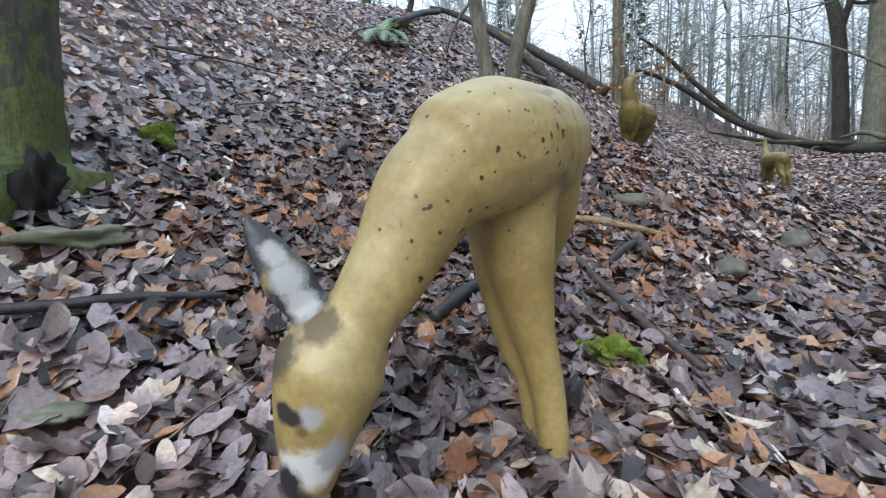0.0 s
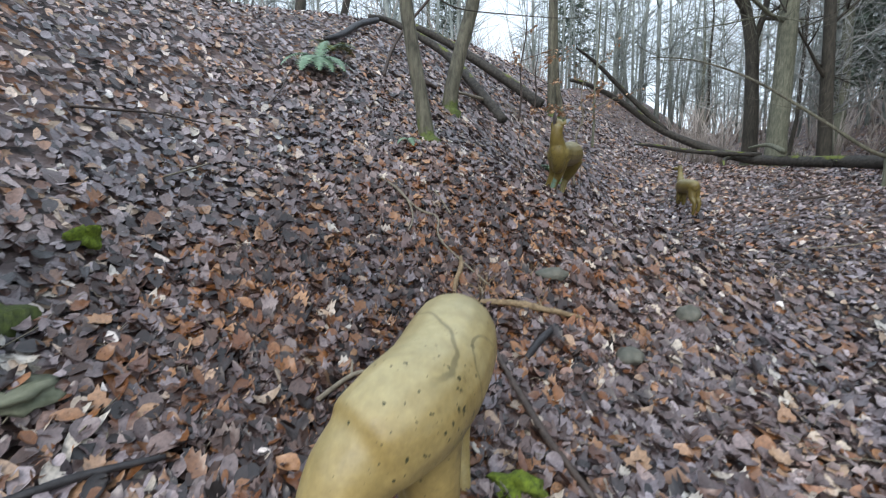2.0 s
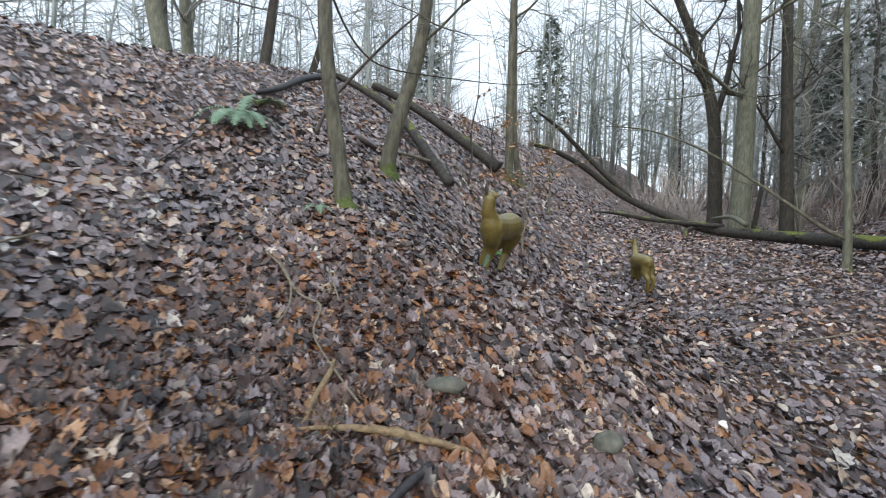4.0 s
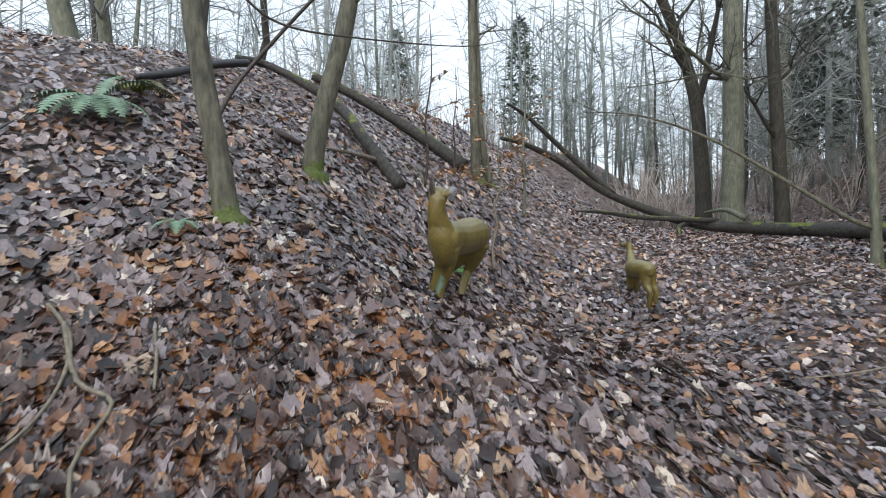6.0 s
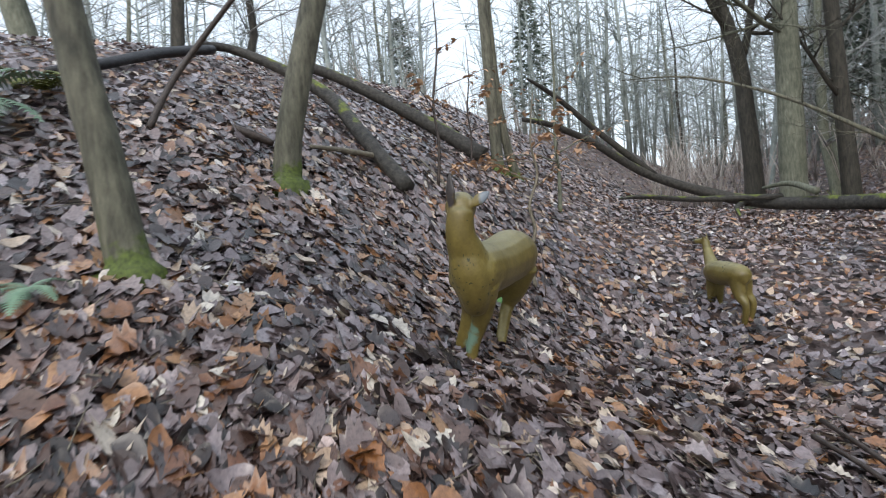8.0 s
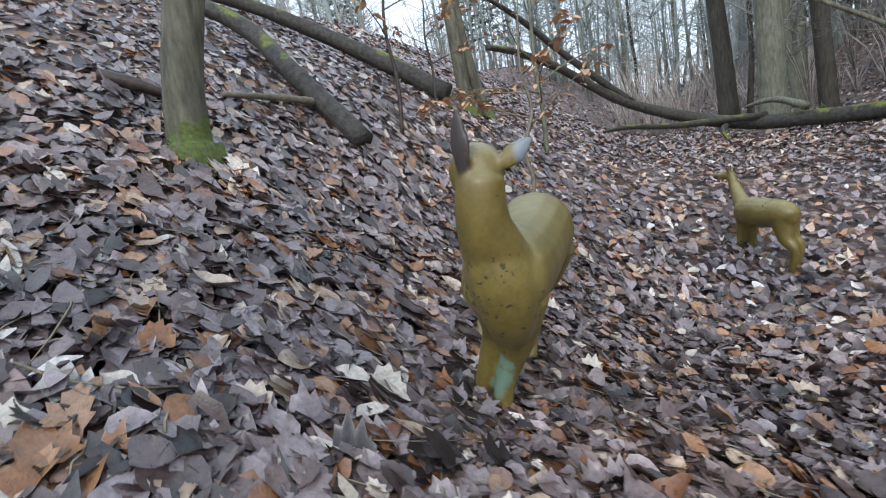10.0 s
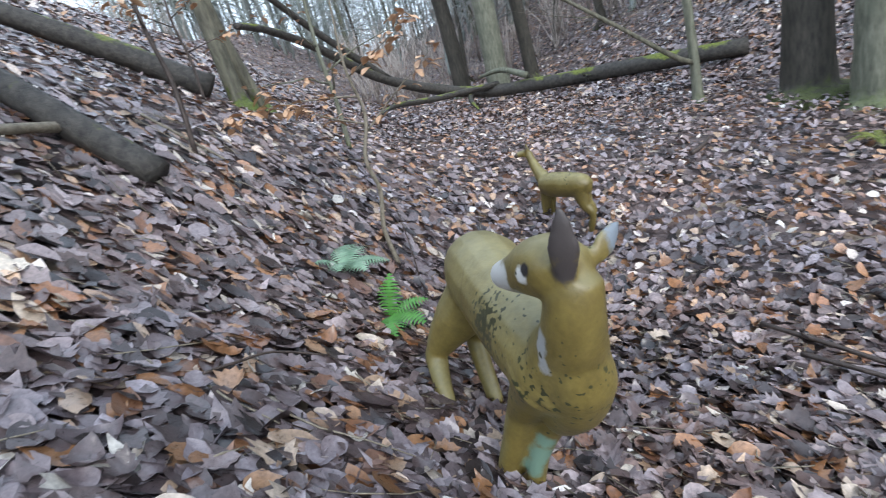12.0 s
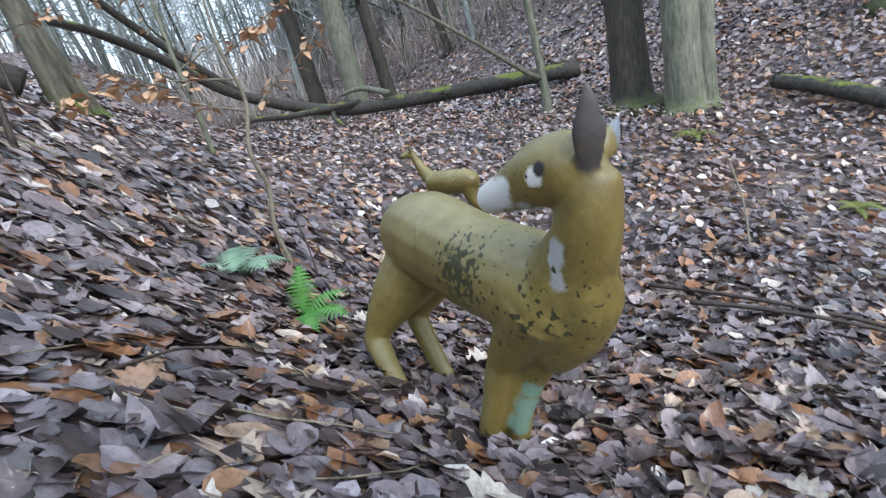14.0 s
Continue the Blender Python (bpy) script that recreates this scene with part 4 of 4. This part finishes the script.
statue("deer_statue", (0.213, 1.113, 0.064), [
    (rel([(0.42, 1.74, 0.52), (0.39, 1.6, 0.665), (0.35, 1.42, 0.675), (0.27, 1.22, 0.63), (0.17, 1.06, 0.60), (0.07, 0.98, 0.55)], D1), [0.09, 0.165, 0.172, 0.172, 0.168, 0.145], None),
    (rel([(0.12, 1.02, 0.58), (0.03, 0.96, 0.48), (-0.03, 0.915, 0.35), (-0.09, 0.88, 0.24), (-0.13, 0.87, 0.17)], D1), [0.14, 0.122, 0.095, 0.078, 0.074], None),
    (rel([(-0.11, 0.87, 0.21), (-0.15, 0.86, 0.13), (-0.17, 0.85, 0.04), (-0.185, 0.84, -0.06), (-0.195, 0.835, -0.12)], D1), [0.08, 0.118, 0.096, 0.064, 0.048], None),
    (rel([(0.25, 1.13, 0.5), (0.27, 1.135, 0.32), (0.31, 1.14, 0.14), (0.35, 1.13, -0.01), (0.39, 1.12, -0.3)], D1), [0.11, 0.088, 0.058, 0.046, 0.038], None),
    (rel([(0.2, 1.2, 0.48), (0.225, 1.21, 0.3), (0.27, 1.21, 0.1), (0.32, 1.2, -0.02), (0.36, 1.19, -0.3)], D1), [0.09, 0.07, 0.05, 0.04, 0.034], None),
    (rel([(0.42, 1.58, 0.62), (0.44, 1.63, 0.46), (0.45, 1.72, 0.3), (0.46, 1.75, 0.17), (0.47, 1.68, -0.1)], D1), [0.13, 0.105, 0.06, 0.042, 0.035], None),
    (rel([(0.32, 1.6, 0.62), (0.36, 1.66, 0.46), (0.38, 1.75, 0.3), (0.39, 1.78, 0.17), (0.4, 1.72, -0.1)], D1), [0.13, 0.1, 0.06, 0.042, 0.035], None),
    ear((-0.17, 0.87, 0.2), (-0.335, 0.87, 0.43), 0.06, (0.35, -1, 0.2), D1), ear((-0.18, 0.92, 0.2), (-0.26, 1.04, 0.31), 0.05, (1, 0.6, 0.4), D1)],
    mat1, "ochre-painted foam deer statue grazing with its head down", 0.009, (-1.5, 1.8, 0.1), 1.02)

D2 = Vector((2.3, 5.9, gz(2.3, 5.9)))
DARKEAR = (0.05, 0.042, 0.04)


def at2(x, y, z):
    return tuple(Vector((x, y, z)) - D2)


mat2 = statue_material("looking_deer_paint", [
    (at2(2.16, 5.71, 2.135), 0.075, WHITE), (at2(2.12, 5.66, 2.15), 0.05, WHITE), (at2(2.11, 5.64, 2.17), 0.03, WHITE), (at2(2.10, 5.60, 2.11), 0.03, GREYW),
    (at2(2.075, 5.55, 2.195), 0.026, WHITE), (at2(2.07, 5.535, 2.21), 0.019, (0.02, 0.019, 0.02)),
    (at2(2.12, 5.745, 2.12), 0.018, (0.03, 0.03, 0.03)), (at2(2.10, 5.66, 2.085), 0.022, (0.045, 0.045, 0.035)), (at2(2.10, 5.60, 2.08), 0.02, (0.05, 0.05, 0.04)),
    (at2(2.065, 5.53, 2.03), 0.03, GREYW), (at2(2.06, 5.535, 2.01), 0.032, GREYW), (at2(2.055, 5.54, 1.99), 0.024, GREYW), (at2(2.05, 5.54, 1.965), 0.024, GREYW), (at2(2.045, 5.54, 1.94), 0.03, GREYW), (at2(2.04, 5.55, 1.89), 0.024, GREYW),
    (at2(2.075, 5.42, 2.30), 0.085, DARKEAR), (at2(2.07, 5.43, 2.22), 0.04, DARKEAR), (at2(2.25, 5.38, 2.23), 0.05, (0.17, 0.20, 0.23)),
    (at2(2.19, 5.74, 1.45), 0.05, (0.15, 0.24, 0.18)), (at2(2.17, 5.77, 1.40), 0.045, (0.15, 0.24, 0.18)), (at2(2.21, 5.72, 1.51), 0.04, (0.15, 0.24, 0.18))],
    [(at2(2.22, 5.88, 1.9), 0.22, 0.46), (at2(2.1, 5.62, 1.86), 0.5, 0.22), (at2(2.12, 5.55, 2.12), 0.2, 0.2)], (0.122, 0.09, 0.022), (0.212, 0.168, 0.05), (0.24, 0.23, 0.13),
    [(at2(2.12, 5.98, 1.88), 0.17, at2(2.18, 5.86, 1.98), 0.2), (at2(2.5, 6.2, 1.85), 0.2, at2(2.4, 6.2, 1.85), 0.2)])
statue("deer_statue", D2, [
    (rel([(2.70, 6.37, 1.80), (2.66, 6.28, 1.87), (2.58, 6.16, 1.88), (2.41, 5.91, 1.85), (2.28, 5.71, 1.845), (2.185, 5.565, 1.85), (2.15, 5.52, 1.87)], D2), [0.09, 0.155, 0.175, 0.16, 0.155, 0.138, 0.1], None),
    (rel([(2.14, 5.50, 1.96), (2.16, 5.51, 1.86), (2.19, 5.56, 1.74), (2.21, 5.64, 1.64)], D2), [0.08, 0.1, 0.09, 0.065], None),
    (rel([(2.19, 5.58, 1.85), (2.155, 5.515, 1.95), (2.125, 5.475, 2.03), (2.12, 5.455, 2.11), (2.13, 5.45, 2.17)], D2), [0.13, 0.1, 0.082, 0.073, 0.068], None),
    (rel([(2.135, 5.44, 2.175), (2.14, 5.50, 2.19), (2.15, 5.56, 2.178), (2.165, 5.63, 2.15), (2.18, 5.69, 2.13), (2.19, 5.725, 2.12)], D2), [0.062, 0.084, 0.078, 0.058, 0.045, 0.036], None),
    (rel([(2.19, 5.62, 1.82), (2.21, 5.71, 1.71), (2.215, 5.785, 1.60), (2.18, 5.83, 1.48), (2.145, 5.865, 1.36), (2.12, 5.88, 1.25)], D2), [0.13, 0.088, 0.062, 0.046, 0.04, 0.04], None),
    (rel([(2.25, 5.60, 1.78), (2.255, 5.67, 1.63), (2.24, 5.73, 1.52), (2.21, 5.77, 1.42), (2.18, 5.80, 1.28)], D2), [0.1, 0.066, 0.048, 0.04, 0.038], None),
    (rel([(2.58, 6.22, 1.80), (2.50, 6.33, 1.68), (2.42, 6.43, 1.54), (2.385, 6.41, 1.485), (2.31, 6.32, 1.42), (2.24, 6.22, 1.30)], D2), [0.15, 0.108, 0.054, 0.05, 0.04, 0.036], None),
    (rel([(2.66, 6.19, 1.80), (2.63, 6.25, 1.65), (2.60, 6.34, 1.53), (2.56, 6.31, 1.46), (2.48, 6.2, 1.28)], D2), [0.12, 0.085, 0.05, 0.045, 0.036], None),
    ear((2.08, 5.435, 2.19), (2.076, 5.417, 2.365), 0.04, (0.9, 0.5, 0.0), D2), ear((2.18, 5.425, 2.19), (2.275, 5.39, 2.26), 0.036, (0.3, 1, -0.2), D2)],
    mat2, "ochre-painted foam deer statue looking back over its shoulder", 0.007)

D3 = Vector((5.24, 7.47, gz(5.24, 7.47)))
mat3 = statue_material("small_deer_paint", [(tuple(Vector((5.29, 8.0, 1.73)) - D3), 0.05, (0.04, 0.03, 0.025)), (tuple(Vector((5.31, 7.87, 1.83)) - D3), 0.06, (0.05, 0.04, 0.035))],
                       [(tuple(Vector((5.22, 7.4, 1.5)) - D3), 0.3, 0.25)], (0.105, 0.08, 0.02), (0.185, 0.147, 0.045))
statue("deer_statue", D3, [
    (rel([(5.21, 7.17, 1.37), (5.215, 7.23, 1.41), (5.225, 7.4, 1.42), (5.245, 7.56, 1.42), (5.27, 7.68, 1.42)], D3), [0.06, 0.112, 0.126, 0.126, 0.1], None),
    (rel([(5.27, 7.66, 1.45), (5.31, 7.76, 1.55), (5.34, 7.83, 1.65), (5.35, 7.86, 1.71)], D3), [0.085, 0.06, 0.046, 0.04], None),
    (rel([(5.355, 7.85, 1.71), (5.36, 7.89, 1.735), (5.325, 7.95, 1.74), (5.29, 8.0, 1.73)], D3), [0.038, 0.046, 0.034, 0.024], None),
    (rel([(5.25, 7.66, 1.38), (5.27, 7.72, 1.2), (5.29, 7.76, 1.08), (5.30, 7.77, 0.93)], D3), [0.07, 0.044, 0.032, 0.028], None),
    (rel([(5.32, 7.64, 1.38), (5.35, 7.69, 1.2), (5.37, 7.72, 1.08), (5.38, 7.73, 0.93)], D3), [0.065, 0.042, 0.032, 0.028], None),
    (rel([(5.2, 7.25, 1.37), (5.19, 7.22, 1.22), (5.2, 7.16, 1.12), (5.22, 7.22, 0.93)], D3), [0.088, 0.056, 0.036, 0.028], None),
    (rel([(5.27, 7.26, 1.36), (5.3, 7.26, 1.22), (5.33, 7.22, 1.12), (5.34, 7.29, 0.93)], D3), [0.085, 0.055, 0.036, 0.028], None),
    ear((5.36, 7.86, 1.74), (5.29, 7.87, 1.84), 0.028, (0.4, 1, 0), D3), ear((5.38, 7.88, 1.74), (5.42, 7.93, 1.84), 0.028, (1, -0.4, 0), D3)],
    mat3, "small ochre-painted foam deer statue standing on the gully floor", 0.009)


# ---- woods behind ----
def forest_tree(seed, height, radius, mat, crown):
    rng = random.Random(seed)
    foot = new("forest_tree")
    bm = bmesh.new()
    lean = (rng.uniform(-0.06, 0.06), rng.uniform(-0.06, 0.06))
    pts = [Vector((lean[0] * z + rng.gauss(0, 0.13), lean[1] * z + rng.gauss(0, 0.13), z)) for z in (-0.4, 0.3, height * 0.15, height * 0.35, height * 0.6, height * 0.8, height)]
    tube(bm, pts, [radius * k for k in (1.5, 1.15, 0.95, 0.8, 0.55, 0.35, 0.08)], 8, 0.05, seed)
    part("trunk", bm, mat, foot)
    bm = bmesh.new()
    for _ in range(crown):
        k = rng.uniform(0.12, 1.0)
        z = k * height
        a = rng.uniform(0, 6.28)
        grow(bm, (lean[0] * z, lean[1] * z, z), (math.cos(a), math.sin(a), rng.uniform(0.1, 0.9)), (0.35 + 0.65 * (1 - abs(k - 0.5))) * height * rng.uniform(0.2, 0.36), radius * 0.22 * (1.1 - k * 0.7), 1, rng, 3)
    part("crown", bm, M_TWIG, foot)
    tagged(foot, "grey-barked bare winter tree in the woods behind, paled by painted haze", "tree", "woods behind")
    return foot


def conifer(seed, height, radius):
    rng = random.Random(seed)
    foot = new("conifer")
    bm = bmesh.new()
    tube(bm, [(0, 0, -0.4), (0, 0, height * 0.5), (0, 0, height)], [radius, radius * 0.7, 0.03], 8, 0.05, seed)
    part("trunk", bm, M_FAR_HAZE, foot)
    bm = bmesh.new()
    for _ in range(520):
        k = rng.uniform(0.25, 1.0)
        a, reach = rng.uniform(0, 6.28), (1.08 - k) * height * 0.26 * rng.uniform(0.3, 1.0)
        c = Vector((math.cos(a) * reach, math.sin(a) * reach, k * height - reach * 0.2))
        for _ in range(3):
            d = Vector((math.cos(a) + rng.gauss(0, 0.5), math.sin(a) + rng.gauss(0, 0.5), rng.gauss(-0.1, 0.3))).normalized()
            s = d.cross(Vector((rng.gauss(0, 1), rng.gauss(0, 1), 1))).normalized()
            l, w = rng.uniform(0.3, 0.7), rng.uniform(0.06, 0.14)
            bm.faces.new([bm.verts.new(q) for q in (c - s * w, c + d * l * 0.5 - s * w * 0.6, c + d * l, c + d * l * 0.5 + s * w * 0.6, c + s * w)])
    part("crown", bm, M_NEEDLE, foot)
    tagged(foot, "dark green conifer in the woods behind", "tree", "woods behind")
    return foot


protos = [forest_tree(s, h, r, m, c) for s, h, r, m, c in ((61, 14, 0.12, M_FAR_HAZE, 26), (62, 17, 0.16, M_FAR_HAZE, 28), (63, 12, 0.08, M_FAR_HAZE, 24), (64, 16, 0.12, M_DARK, 30), (65, 9, 0.05, M_FAR_HAZE, 24), (66, 18, 0.19, M_BEECH, 26))]
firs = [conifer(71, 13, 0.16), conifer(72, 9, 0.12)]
rng = random.Random(77)
placed = []
tries = 0
while len(placed) < 160 and tries < 9000:
    tries += 1
    r = 11 + 60 * rng.random() ** 1.15
    a = radians(rng.uniform(-40, 128))
    x, y = 2.0 + r * math.sin(a), 3.0 + r * math.cos(a)
    s = x * ACROSS[0] + y * ACROSS[1]
    deg = math.degrees(a)
    if s > 1.2 and s < CREST + 0.6:
        continue
    if y < 18.0 and x < 16.5 and s < 3 and not (x > 13 and y < 9):
        continue
    if 7 < deg < 15 and r < 60 or (deg < 40 and r < 26 and s < 3):
        continue
    if s >= CREST and rng.random() < 0.45:
        continue
    if any((x - px) ** 2 + (y - py) ** 2 < 1.2 for px, py in placed):
        continue
    placed.append((x, y))
    k = rng.random()
    source = firs[rng.randrange(2)] if k > 0.93 and r > 30 else protos[rng.randrange(len(protos))]
    size = rng.uniform(0.8, 1.25)
    m = Matrix.Translation((x, y, gz(x, y) - 0.1)) @ Euler((0, 0, rng.uniform(0, 6.28))).to_matrix().to_4x4()
    ob = copy_thing(source, m)
    ob.scale = (size, size, size * rng.uniform(0.9, 1.15))
for k, ob in enumerate(protos + firs):
    a = radians(20 + 13 * k)
    x, y = 2 + 48 * math.sin(a), 3 + 48 * math.cos(a)
    ob.location = (x, y, gz(x, y) - 0.1)


def far_woods():
    """A dense belt of thin stems far behind, where nobody could count them."""
    rng = random.Random(88)
    bm = bmesh.new()
    for _ in range(1000):
        r, a = rng.uniform(30, 90), radians(rng.uniform(-45, 130))
        if 8 < math.degrees(a) < 14:
            continue
        x, y = 2 + r * math.sin(a), 3 + r * math.cos(a)
        h, t = rng.uniform(8, 18), rng.choice((0.05, 0.06, 0.08, 0.1, 0.14))
        z = gz(x, y)
        lx, ly = rng.gauss(0, 1.0), rng.gauss(0, 1.0)
        tube(bm, [(x, y, z - 0.3), (x + lx * 0.4, y + ly * 0.4, z + h * 0.5), (x + lx, y + ly, z + h)], [t, t * 0.7, 0.03], 5)
        for _ in range(30):
            k, b = rng.uniform(0.08, 1), rng.uniform(0, 6.28)
            l = rng.uniform(1.0, 3.6)
            q = Vector((x + lx * k, y + ly * k, z + h * k))
            tip = q + Vector((math.cos(b) * l, math.sin(b) * l, l * rng.uniform(0.1, 0.8)))
            tube(bm, [q, (q + tip) / 2 + Vector((0, 0, 0.1)), tip], [0.035, 0.024, 0.01], 3)
    ob = part("far_woods", bm, M_FAR_HAZE, None)
    tagged(ob, "dense belt of bare winter woods far behind, greyed by painted haze", "woods", kind="stuff")


far_woods()


def winter_brush():
    """Bare shrubs and seedlings under the trees behind."""
    rng = random.Random(99)
    bm = bmesh.new()
    made = 0
    while made < 1500:
        r, a = 13 + 52 * rng.random() ** 1.2, radians(rng.uniform(-35, 125))
        x, y = 2 + r * math.sin(a), 3 + r * math.cos(a)
        s = x * ACROSS[0] + y * ACROSS[1]
        if (1.2 < s < CREST + 1) or (y < 17 and x < 18) or (s > CREST and rng.random() < 0.5):
            continue
        made += 1
        z, h = gz(x, y), rng.uniform(0.6, 3.4) * (0.5 + r / 60)
        for _ in range(5):
            b, l = rng.uniform(0, 6.28), rng.uniform(0.2, 0.5) * h
            mid = Vector((x + math.cos(b) * l * 0.4, y + math.sin(b) * l * 0.4, z + h * 0.5))
            tube(bm, [(x, y, z - 0.1), mid, mid + Vector((math.cos(b) * l * 0.5, math.sin(b) * l * 0.5, h * rng.uniform(0.3, 0.5)))], [0.02, 0.014, 0.006], 3)
    tagged(part("winter_brush", bm, M_BRUSH_HAZE, None), "thin grey-brown bare brush under the distant trees, paled by painted haze", "brush", kind="stuff")


winter_brush()
